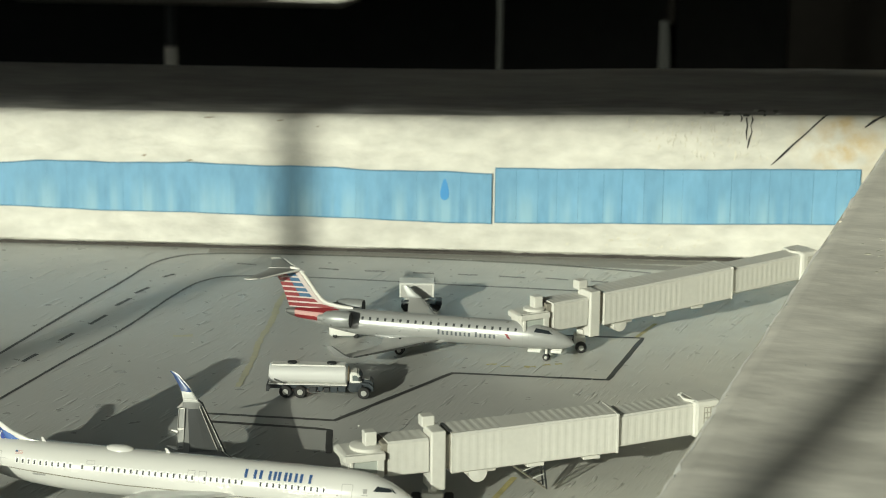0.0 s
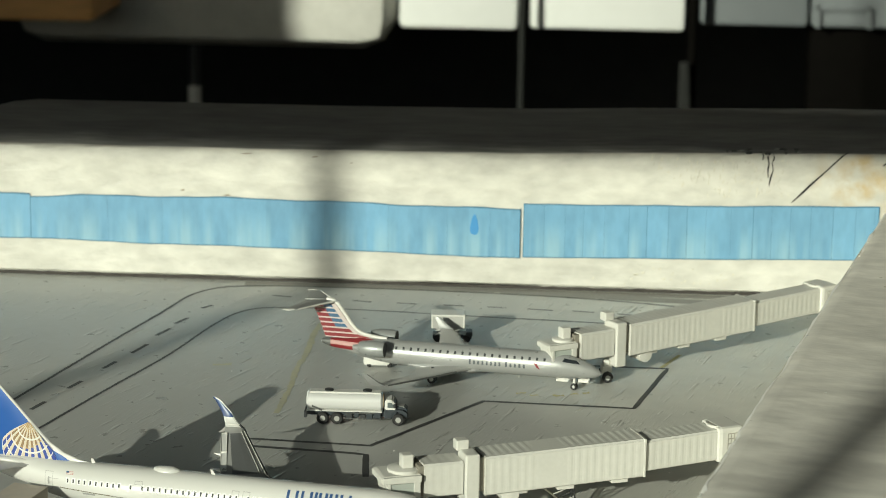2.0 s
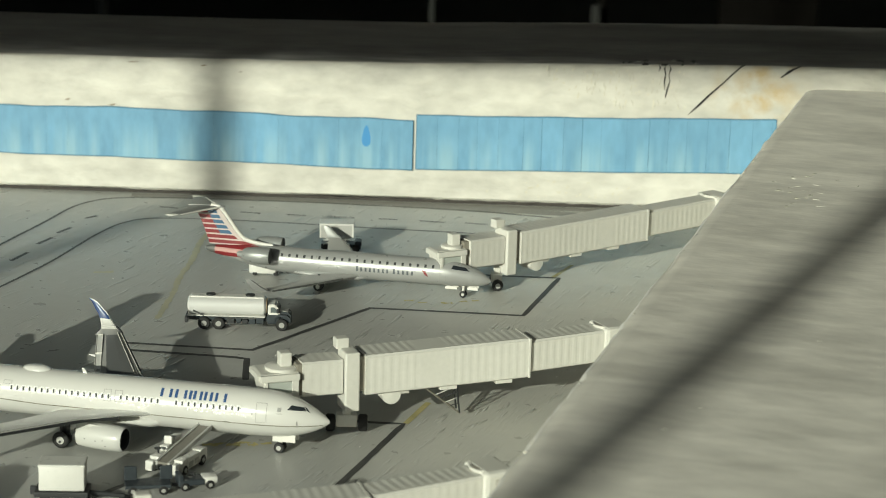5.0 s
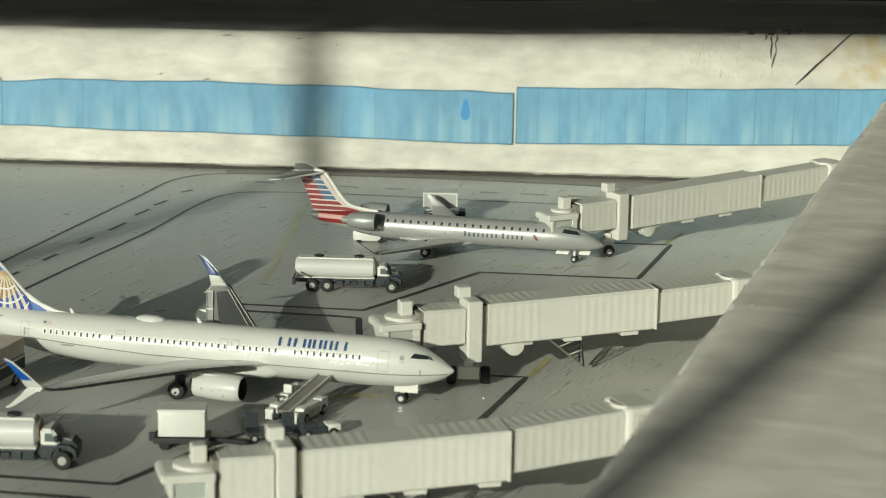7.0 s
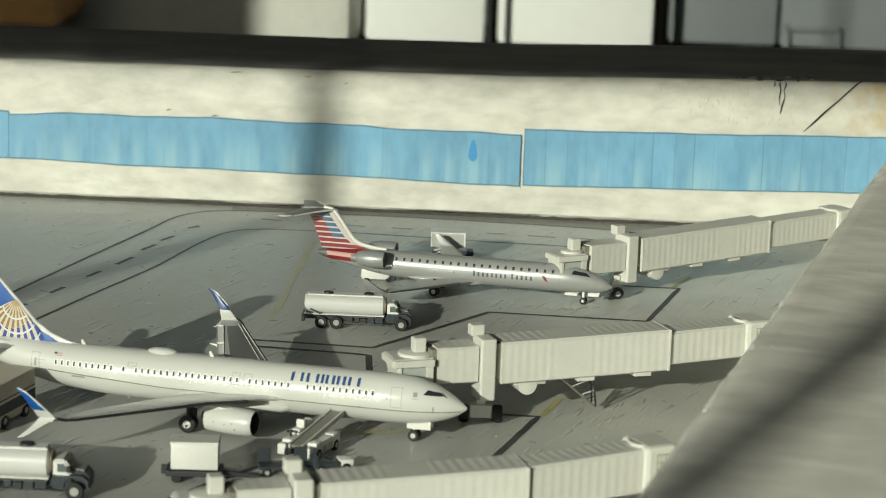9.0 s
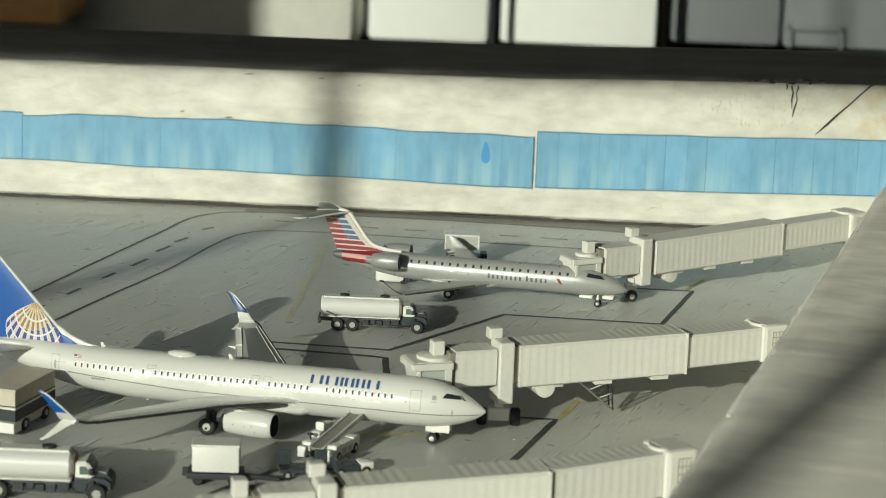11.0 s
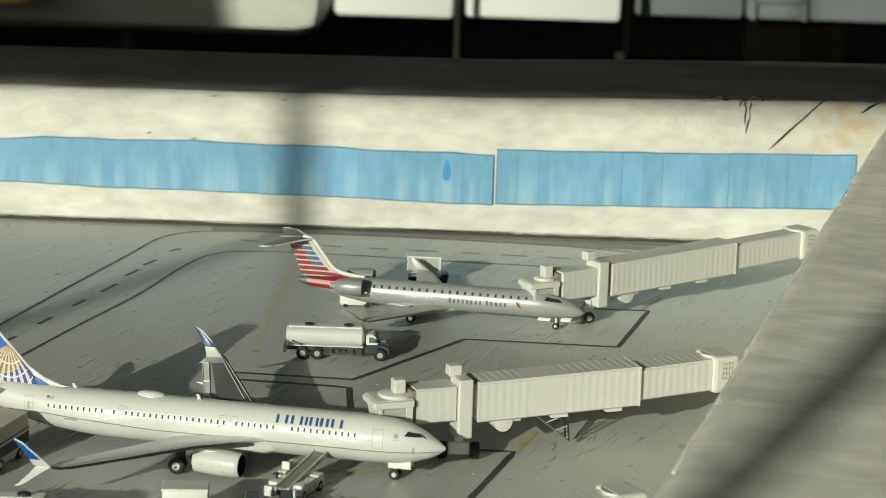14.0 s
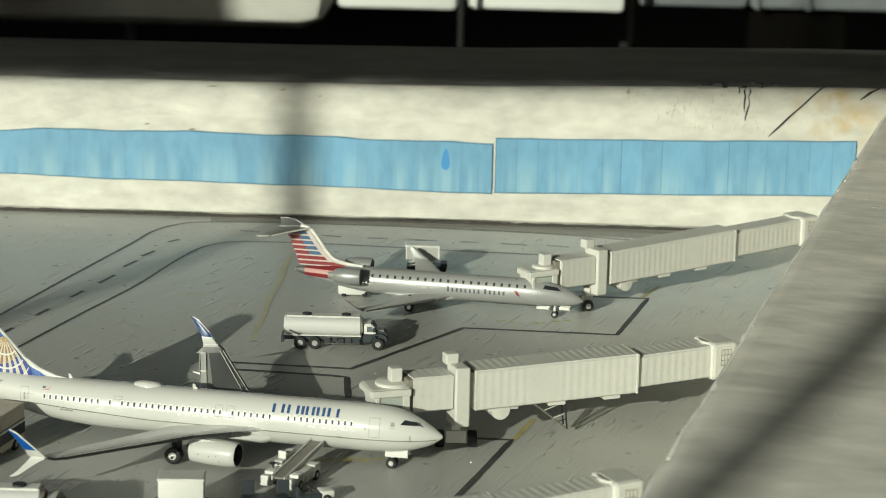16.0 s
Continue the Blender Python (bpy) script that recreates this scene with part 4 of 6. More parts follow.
        lathe(bm, [(0.0, 0.6), (0.5, 0.35), (0.75, 0.05)], (-1.5, 0, 0), "x", 14)
        part("spinner", bm, M_DKSILVER, eng, "grey fan spinner", smooth=True)
        bm = bmn()
        lathe(bm, [(0, 1.7), (-1.0, 1.3), (-1.0, 0.1)], (-9.8, 0, 0), "x", 20)
        part("nozzle", bm, M_BLACK, eng, "dark exhaust nozzle", smooth=True)
        bm = bmn()
        for dx, dz in ((-5.2, -0.2), (-3.6, 0.1), (-3.0, -1.0), (-7.6, 0.0)):
            lathe(bm, [(-0.06, 0.16), (0.06, 0.16)], (dx, s * 2.64, dz), "y", 8)
        part("service_mark", bm, M_LINEGREY, eng, "tiny grey service mark")
        bm = bmn()
        prism(bm, [(-41, 6.2), (-44, 6.3), (-49, 6.8), (-49, 5.2), (-41, 5.6)], "y", s * 12.2 - 0.4, s * 12.2 + 0.4)
        part("pylon", bm, M_BELLY, wing)
    # wing root fairing
    bm = bmn()
    loft(bm, [ring((-32, 0, 5.2), 1.5, 0.8), ring((-36, 0, 5.0), 4.9, 1.7), ring((-46, 0, 4.8), 5.2, 1.9), ring((-56, 0, 5.0), 4.8, 1.7), ring((-62, 0, 5.4), 1.5, 0.8)])
    part("wing_fairing", bm, M_BELLY, ob, smooth=True)
    # tail
    bm = bmn()
    rows = []
    for x0, z, x1, t in ((-82, 11.3, -101.4, 1.4), (-84.5, 14.0, -101.8, 1.2), (-88.8, 16.3, -102.3, 1.05), (-94.0, 22.5, -104.2, 0.8), (-101.6, 30.0, -106.8, 0.45), (-102.3, 30.6, -106.9, 0.3)):
        pts = []
        for k in range(16):
            a = 2 * math.pi * k / 16
            u = 0.5 - 0.5 * math.cos(a)
            pts.append((x0 + (x1 - x0) * u, math.sin(a) * t * 0.5 * (1.3 - u), z))
        rows.append(pts)
    loft(bm, rows)
    fin_ob = part("tail_fin", bm, M_TAILBLUE, ob, "blue tail fin with gold globe emblem", smooth=True)
    bm = bmn()
    foil(bm, [(-76.6, 0, 12.6, 9, 0.6, 90), (-81.5, 0, 13.2, 8, 0.7, 90), (-85.5, 0, 14.6, 6, 0.8, 90), (-89.0, 0, 16.9, 2.0, 0.6, 90)])
    part("dorsal_fin", bm, M_WHITE, fin_ob, "white dorsal fillet", smooth=True)
    bm = bmn()
    tube(bm, (-88.7, 0, 16.2), (-101.7, 0, 30.2), 0.42, 8, 0.26)
    part("leading_edge", bm, M_WHITE, fin_ob, "white leading edge", smooth=True)
    # emblem: a globe of gold and blue bands fanning out from its pole
    cx, cz, R = -93.0, 15.1, 6.5
    px, pz = -93.0, 21.0

    def globe_point(u, v, side, out):
        a = radians(165 + 175 * u)
        rx, rz = cx + R * math.cos(a) - px, cz + R * math.sin(a) - pz
        bow = (u - 0.5) * 1.5 * math.sin(math.pi * v)
        x, z = px + rx * v + bow, max(pz + rz * v, 11.0)
        le = float(np.interp(z, [11.3, 14.0, 16.3, 22.5, 30], [-82, -84.5, -88.8, -94.0, -101.2])) - 0.35
        te = float(np.interp(z, [11.5, 31], [-101.4, -105.6])) + 0.2
        return (min(max(x, te), le), -side * out, z)

    def field(u0, u1, v0, v1, side, out, nu=3, nv=8):
        bm = bmn()
        grid = [[bm.verts.new(globe_point(u0 + (u1 - u0) * i / nu, v0 + (v1 - v0) * j / nv, side, out)) for i in range(nu + 1)] for j in range(nv + 1)]
        for p, q in zip(grid, grid[1:]):
            for i in range(nu):
                bm.faces.new((p[i], p[i + 1], q[i + 1], q[i]))
        bmesh.ops.dissolve_degenerate(bm, dist=0.001, edges=bm.edges)
        return bm
    for side in (1, -1):
        globe = part("globe", field(0, 1, 0.03, 1.0, side, 0.60, 30, 14), M_GOLD, fin_ob, "gold and blue globe emblem drawn plainly")
        for i in range(9):
            u0, u1 = i / 9, (i + 1) / 9
            split = 0.62 - 0.03 * i
            part("field", field(u0 + 0.010, u0 + 0.048, 0.12, 0.97, side, 0.64), M_GOLDPALE, globe, "pale gold band")
            part("field", field(u0 + 0.050, u1, split, 0.97, side, 0.65), M_NAVY, globe, "dark blue field")
            part("field", field(u0 + 0.050, u1, 0.2, split - 0.02, side, 0.65), M_BROWNGOLD, globe, "bronze field")
            part("meridian", field(u0 - 0.004, u0 + 0.009, 0.05, 0.98, side, 0.68, 1), M_HUB, globe, "white line")
        for v in (0.34, 0.58, 0.8, 1.0):
            part("arc", field(0, 1, v - 0.03, v, side, 0.70, 30, 1), M_HUB, globe, "white arc")
    for s in (1, -1):
        bm = bmn()
        foil(bm, [(-92.0, s * 1.0, 11.6, 9.5, 1.0, 0), (-96.0, s * 8, 12.2, 6.3, 0.7, 0), (-101.5, s * 17.8, 13.0, 3.0, 0.4, 0), (-102, s * 18.2, 13.0, 2.2, 0.25, 0)])
        part("stabilizer", bm, M_STABPALE, ob, "grey horizontal stabilizer", smooth=True)
    bm = bmn()
    loft(bm, [ring((-93, -1.2, 12.4), 0.4, 0.2), ring((-95, -1.8, 12.4), 0.9, 0.55), ring((-103, -1.2, 12.4), 0.7, 0.5), ring((-105, -0.8, 12.3), 0.3, 0.2)])
    part("tail_fairing", bm, M_WHITE, ob, smooth=True)
    # landing gear
    bm = bmn()
    tube(bm, (-10.0, 0, 4.2), (-10.0, 0, 1.0), 0.45)
    tube(bm, (-10.0, -0.9, 1.05), (-10.0, 0.9, 1.05), 0.25)
    leg = part("nose_gear", bm, M_HUB, ob, "white nose gear", smooth=True)
    for s in (1, -1):
        wheel(leg, -10.0, s * 0.85, 1.1, 1.1, 0.7)
        bm = bmn()
        box(bm, -11.3, -6.5, s * 1.1 - 0.12, s * 1.1 + 0.12, 2.5, 4.4, 0.08)
        part("gear_door", bm, M_HUB, ob)
        bm = bmn()
        tube(bm, (-53.2, s * 9.0, 6.0), (-53.0, s * 9.7, 1.5), 0.5)
        tube(bm, (-53.0, s * 8.2, 1.5), (-53.0, s * 11.2, 1.5), 0.3)
        tube(bm, (-53.0, s * 9.6, 3.0), (-53.0, s * 5.5, 5.0), 0.25)
        box(bm, -53.6, -51.6, s * 8.9 - 0.25, s * 8.9 + 0.25, 2.6, 4.6, 0.15)
        mg = part("main_gear", bm, M_BLACK, ob, "dark main gear leg", smooth=True)
        wheel(mg, -53.0, s * 10.4, 1.75, 1.75, 1.0)
        wheel(mg, -53.0, s * 8.3, 1.5, 1.5, 0.95)
    return ob


M_BROWNGOLD = material("bronze", (0.25, 0.16, 0.08), 0.4)
M_LINEGREY = material("line_grey", (0.30, 0.30, 0.29), 0.4)
airliner()

M_NACELLE = material("nacelle_grey", (0.27, 0.28, 0.275), 0.34, metal=0.2, noise_scale=90, vary=0.06)
M_FINPALE = material("fin_pale", (0.54, 0.47, 0.45), 0.35)


def regional_jet():
    ob = thing("regional_jet", mm_pose(24.2, -105.6, 0, 0, 0, -9.8), "silver model regional jet with striped T-tail and rear engines", "model airplane", "model airliners")
    H = Hull(hull_points([(0.2, 0.2, 0.25, 4.75), (-0.6, 1.0, 1.0, 4.85), (-3, 1.95, 2.0, 5.3), (-6, 2.6, 2.65, 5.7), (-10, 3.2, 3.25, 6.1), (-14, 3.35, 3.4, 6.2),
                          (-30, 3.35, 3.4, 6.2), (-50, 3.35, 3.4, 6.2), (-57, 3.2, 3.2, 6.4), (-64, 2.4, 2.5, 6.9), (-70, 1.4, 1.5, 7.4), (-74, 0.7, 0.8, 7.7), (-75, 0.3, 0.35, 7.8)]))
    bm = bmn()
    loft(bm, H.rings(0.2, -75, 1.0))
    part("fuselage", bm, M_SILVER, ob, smooth=True)
    # red tail end band and dark tail cone
    for side in (1, -1):
        for z0, z1, x1, mat, lab in ((8.35, 9.35, -60.5, M_RED, "red band along the tail"), (7.35, 8.33, -63.0, M_PINK, "pale pink band"), (6.35, 7.33, -63.6, M_RED, "red band along the tail")):
            bm = bmn()
            n = 12
            rows = []
            for i in range(n + 1):
                x = -72.4 + (x1 + 72.4) * i / n
                w, h, c = H.at(x)
                lo, hi = max(z0, c - h * 0.96), min(z1, c + h * 0.999)
                lo, hi = min(lo, c + h * 0.998), max(hi, c - h * 0.95)
                rows.append([bm.verts.new((p[0], p[1] * side, p[2])) for p in (H.skin(x, H.ang(x, lo + (max(hi, lo + 0.004) - lo) * t), 0.06) for t in (0, 0.33, 0.67, 1))])
            for p, q in zip(rows, rows[1:]):
                for k in range(3):
                    bm.faces.new((p[k], p[k + 1], q[k + 1], q[k]))
            part("tail_band", bm, mat, ob, lab, smooth=True)
    bm = bmn()
    loft(bm, [[H.skin(x, 2 * math.pi * j / 28, 0.08) for j in range(28)] for x in (-72.3, -73.6, -74.8)])
    part("tail_cone", bm, M_DKSILVER, ob, "dark tail cone", smooth=True)
    for side in (1, -1):
        for i in range(21):
            x = -14.2 - 1.98 * i
            bm = bmn()
            patch(bm, H, rect(x - 0.29, x + 0.29, 7.72, 8.42), side, 0.04, 1, 2)
            part("window", bm, M_PANEDARK, ob)
        bm = bmn()
        patch(bm, H, ((-9.6, 7.8), (-5.0, 7.25), (-6.1, 8.05), (-9.2, 8.6)), side, 0.05, 4, 3)
        part("cockpit_window", bm, M_GLASS, ob, "dark cockpit window")
        # title as plain bars, one per word, broken at letter width
        x = -34.1 if side > 0 else -17.6
        for n, w in ((8, 0.955), (5, 1.0)):
            for i in range(n):
                bm = bmn()
                z1 = 6.9 if i == 0 else 6.55
                patch(bm, H, rect(x, x + w * 0.5, 5.55, z1), side, 0.06, 1, 3)
                part("title_mark", bm, M_TITLEGREY, ob, "plain dark title bar")
                x += w * 1.18 * (1 if side > 0 else -1)
            x += 0.6 * (1 if side > 0 else -1)
        bm = bmn()
        patch(bm, H, ((-16.2, 5.9), (-15.3, 5.5), (-16.1, 6.9), (-17.0, 7.1)), side, 0.06, 2, 3)
        part("emblem", bm, M_RED, ob, "small red and blue emblem")
        bm = bmn()
        patch(bm, H, rect(-54.2, -51.6, 5.4, 5.8), side, 0.06)
        part("registration_bar", bm, M_LINEGREY, ob, "plain grey bar")
        for x0, x1, z0, z1 in ((-12.4, -10.8, 4.6, 8.0),):
            bm = bmn()
            for r_ in (rect(x0, x1, z1 - 0.07, z1), rect(x0, x1, z0, z0 + 0.07), rect(x0, x0 + 0.08, z0, z1), rect(x1 - 0.08, x1, z0, z1)):
                patch(bm, H, r_, side, 0.05, 2, 3)
            part("door_outline", bm, M_LINEGREY, ob)
    for s in (1, -1):
        bm = bmn()
        k = 4.2 if s > 0 else 0.0
        foil(bm, [(-33.0, s * 2.0, 3.7, 15.5, 1.4, 0), (-36.5 + k * 0.2, s * 8, 4.0, 11.0, 0.9, 0), (-40.3 + k * 0.45, s * 14.0, 4.4, 8.0, 0.65, 0), (-49.3 + k, s * 27.6, 5.3, 4.2, 0.42, 0), (-50.1 + k, s * 28.4, 5.45, 3.9, 0.45, -s * 25)], pitch=(0.05, 0.1, 0.1, 0.06, 0.0))
        wing = part("wing", bm, M_STABPALE, ob, "grey metallic wing", smooth=True)
        bm = bmn()
        foil(bm, [(-50.1 + k, s * 28.4, 5.45, 3.9, 0.45, -s * 25), (-51.4 + k, s * 29.0, 6.2, 3.0, 0.4, -s * 65), (-54.0 + k, s * 29.6, 8.2, 1.6, 0.3, -s * 75), (-54.6 + k, s * 29.7, 8.5, 0.8, 0.2, -s * 75)])
        part("winglet", bm, M_SILVER, wing, "silver winglet", smooth=True)
        bm = bmn()
        tube(bm, (-50.0 + k, s * 28.5, 5.6), (-51.3 + k, s * 29.1, 6.3), 0.2, 6, 0.17)
        tube(bm, (-51.3 + k, s * 29.1, 6.3), (-54.2 + k, s * 29.7, 8.4), 0.17, 6, 0.1)
        part("winglet_edge", bm, M_DKSILVER, wing, "dark winglet edge", smooth=True)
        bm = bmn()
        tube(bm, (-36.4 + k * 0.2, s * 8, 4.36), (-40.2 + k * 0.45, s * 14, 4.62), 0.3, 8, 0.27)
        tube(bm, (-40.2 + k * 0.45, s * 14, 4.62), (-49.2 + k, s * 27.6, 5.32), 0.27, 8, 0.2)
        part("leading_edge", bm, M_DKSILVER, wing, "dark leading edge", smooth=True)
        # rear engine with pylon
        bm = bmn()
        lathe(bm, [(0, 1.7), (0.2, 2.0), (-1, 2.2), (-4, 2.2), (-6.2, 1.8), (-6.8, 1.5), (-6.8, 1.0), (-8.4, 0.7), (-8.4, 0.1)][::-1], (-56.2, s * 6.1, 8.3), "x", 24)
        eng = part("engine", bm, M_NACELLE, ob, "grey rear engine nacelle", smooth=True)
        bm = bmn()
        lathe(bm, [(0.24, 1.9), (0.25, 1.75), (-1.4, 1.5), (-1.45, 0.1)][::-1], (-56.2, s * 6.1, 8.3), "x", 24)
        part("inlet", bm, M_BLACK, eng, "black engine inlet", smooth=True)
        bm = bmn()
        box(bm, -63.0, -57.5, min(s * 2.4, s * 4.6), max(s * 2.4, s * 4.6), 7.7, 8.6, 0.25)
        part("pylon", bm, M_DKSILVER, eng)
    bm = bmn()
    loft(bm, [ring((-30, 0, 3.9), 0.8, 0.6), ring((-34, 0, 3.6), 3.2, 1.1), ring((-44, 0, 3.5), 3.4, 1.2), ring((-50, 0, 3.7), 2.6, 0.9), ring((-55, 0, 4.2), 0.8, 0.5)])
    part("wing_fairing", bm, M_SILVER, ob, smooth=True)
    # swept fin with flag bars
    sec = ((-57.5, 9.0, -74.0, 1.1), (-60.5, 9.6, -74.1, 1.0), (-64.6, 10.4, -74.4, 0.95), (-66.6, 12.0, -75.0, 0.9), (-69.3, 15.5, -76.4, 0.7), (-71.5, 18.6, -78.0, 0.6))
    bm = bmn()
    rows = []
    for x0, z, x1, t in sec:
        rows.append([(x0 + (x1 - x0) * (0.5 - 0.5 * math.cos(a)), math.sin(a) * t * 0.5 * (1.3 - (0.5 - 0.5 * math.cos(a))), z) for a in (2 * math.pi * k / 16 for k in range(16))])
    loft(bm, rows)
    fin = part("tail_fin", bm, M_FINPALE, ob, "pale tail fin with red and blue bars", smooth=True)
    bm = bmn()
    curve_ = smooth_path([(-57.0, 9.55), (-61.0, 9.95), (-64.4, 10.8), (-66.4, 12.6), (-68.6, 15.6), (-70.4, 18.0), (-71.6, 18.9), (-73.6, 19.2)], 4)
    for i, (p, q) in enumerate(zip(curve_, curve_[1:])):
        tube(bm, (p[0], 0, p[1]), (q[0], 0, q[1]), 0.5, 10, 0.5)
    part("leading_edge", bm, M_HUB, fin, "glossy white curved fin edge", smooth=True)
    zs = [q[1] for q in sec]
    for side in (1, -1):
        for i in range(7):
            z0 = 9.35 + i * 1.3
            z1 = z0 + 0.9
            rows = []
            for z in (z0, z1):
                le = float(np.interp(z, zs, [q[0] for q in sec])) - 1.25
                te = float(np.interp(z, zs, [q[2] for q in sec])) + 0.15
                mid = le + (te - le) * (0.0 if i < 2 else 0.45)
                rows.append((te, mid, le))
            for (a, b), mat, lab in (((0, 1), M_RED, "red bar"), ((1, 2), M_SKYBLUE, "blue bar")):
                if abs(rows[0][a] - rows[0][b]) < 0.2:
                    continue
                bm = bmn()
                q = [(rows[0][a], z0), (rows[0][b], z0), (rows[1][b], z1), (rows[1][a], z1)]
                prism(bm, q, "y", -side * 0.46, -side * 0.52)
                part("bar", bm, mat, fin, lab)
    for s in (1, -1):
        bm = bmn()
        foil(bm, [(-71.4, s * 0.3, 18.7, 7.6, 0.8, 0), (-74.9, s * 5, 18.6, 5.4, 0.6, 0), (-78.4, s * 10.4, 18.5, 3.4, 0.35, 0), (-79.2, s * 10.8, 18.5, 2.2, 0.25, 0)])
        stab = part("stabilizer", bm, M_STABGREY, ob, "dark grey tailplane", smooth=True)
        bm = bmn()
        foil(bm, [(-78.8, s * 10.5, 18.52, 3.4, 0.42, 0), (-80.0, s * 11.5, 18.5, 2.4, 0.3, 0)])
        part("tip", bm, M_HUB, stab, "white tailplane tip")
        bm = bmn()
        tube(bm, (-71.3, s * 0.4, 18.75), (-74.8, s * 5, 18.65), 0.3, 8, 0.24)
        tube(bm, (-74.8, s * 5, 18.65), (-78.4, s * 10.4, 18.55), 0.24, 8, 0.16)
        part("edge_line", bm, M_HUB, stab, "white tailplane front edge", smooth=True)
    bm = bmn()
    loft(bm, [ring((-69.8, 0, 18.6), 0.1, 0.1), ring((-71, 0, 18.7), 0.5, 0.5), ring((-76, 0, 18.8), 0.5, 0.45), ring((-79.6, 0, 18.8), 0.1, 0.1)])
    part("tail_bullet", bm, M_SILVER, ob, smooth=True)
    bm = bmn()
    tube(bm, (-6.8, 0, 3.6), (-6.8, 0, 0.8), 0.35)
    tube(bm, (-6.8, -0.6, 0.85), (-6.8, 0.6, 0.85), 0.2)
    leg = part("nose_gear", bm, M_HUB, ob, "white nose gear", smooth=True)
    for s in (1, -1):
        wheel(leg, -6.8, s * 0.6, 0.85, 0.85, 0.5)
        bm = bmn()
        box(bm, -5.6, -2.9, s * 0.8 - 0.1, s * 0.8 + 0.1, 2.2, 3.0, 0.06)
        part("gear_door", bm, M_HUB, ob)
        bm = bmn()
        box(bm, -11.4, -8.2, s * 0.9 - 0.1, s * 0.9 + 0.1, 2.1, 2.75, 0.06)
        part("gear_door", bm, M_HUB, ob)
        bm = bmn()
        tube(bm, (-43.5, s * 4.6, 4.2), (-43.5, s * 4.6, 1.1), 0.35)
        tube(bm, (-43.5, s * 3.6, 1.15), (-43.5, s * 5.6, 1.15), 0.22)
        mg = part("main_gear", bm, M_BLACK, ob, "dark main gear leg", smooth=True)
        wheel(mg, -43.5, s * 5.4, 1.2, 1.2, 0.7)
        wheel(mg, -43.5, s * 3.9, 1.2, 1.2, 0.7)
    return ob


regional_jet()


# ---- jetways ----
def tunnel(bm, x0, x1, hw, z0, z1, slope, pitch=1.6, depth=0.07, plain=None):
    """A corrugated box tunnel along x; plain: a stretch of smooth wall."""
    n = int((x1 - x0) / pitch * 4)
    rings = []
    for i in range(n + 1):
        x = x0 + (x1 - x0) * i / n
        d = depth if (i % 4) in (1, 2) else 0.0
        if plain and plain[0] < x < plain[1]:
            d = 0.02
        dz = slope * x
        w = hw - d
        rings.append([(x, -w, z0 + dz + 0.3), (x, -w, z1 + dz - 0.5), (x, -hw + 0.5, z1 + dz - d * 1.3), (x, hw - 0.5, z1 + dz - d * 1.3), (x, w, z1 + dz - 0.5), (x, w, z0 + dz + 0.3), (x, hw - 0.4, z0 + dz), (x, -hw + 0.4, z0 + dz)])
    return loft(bm, rings)


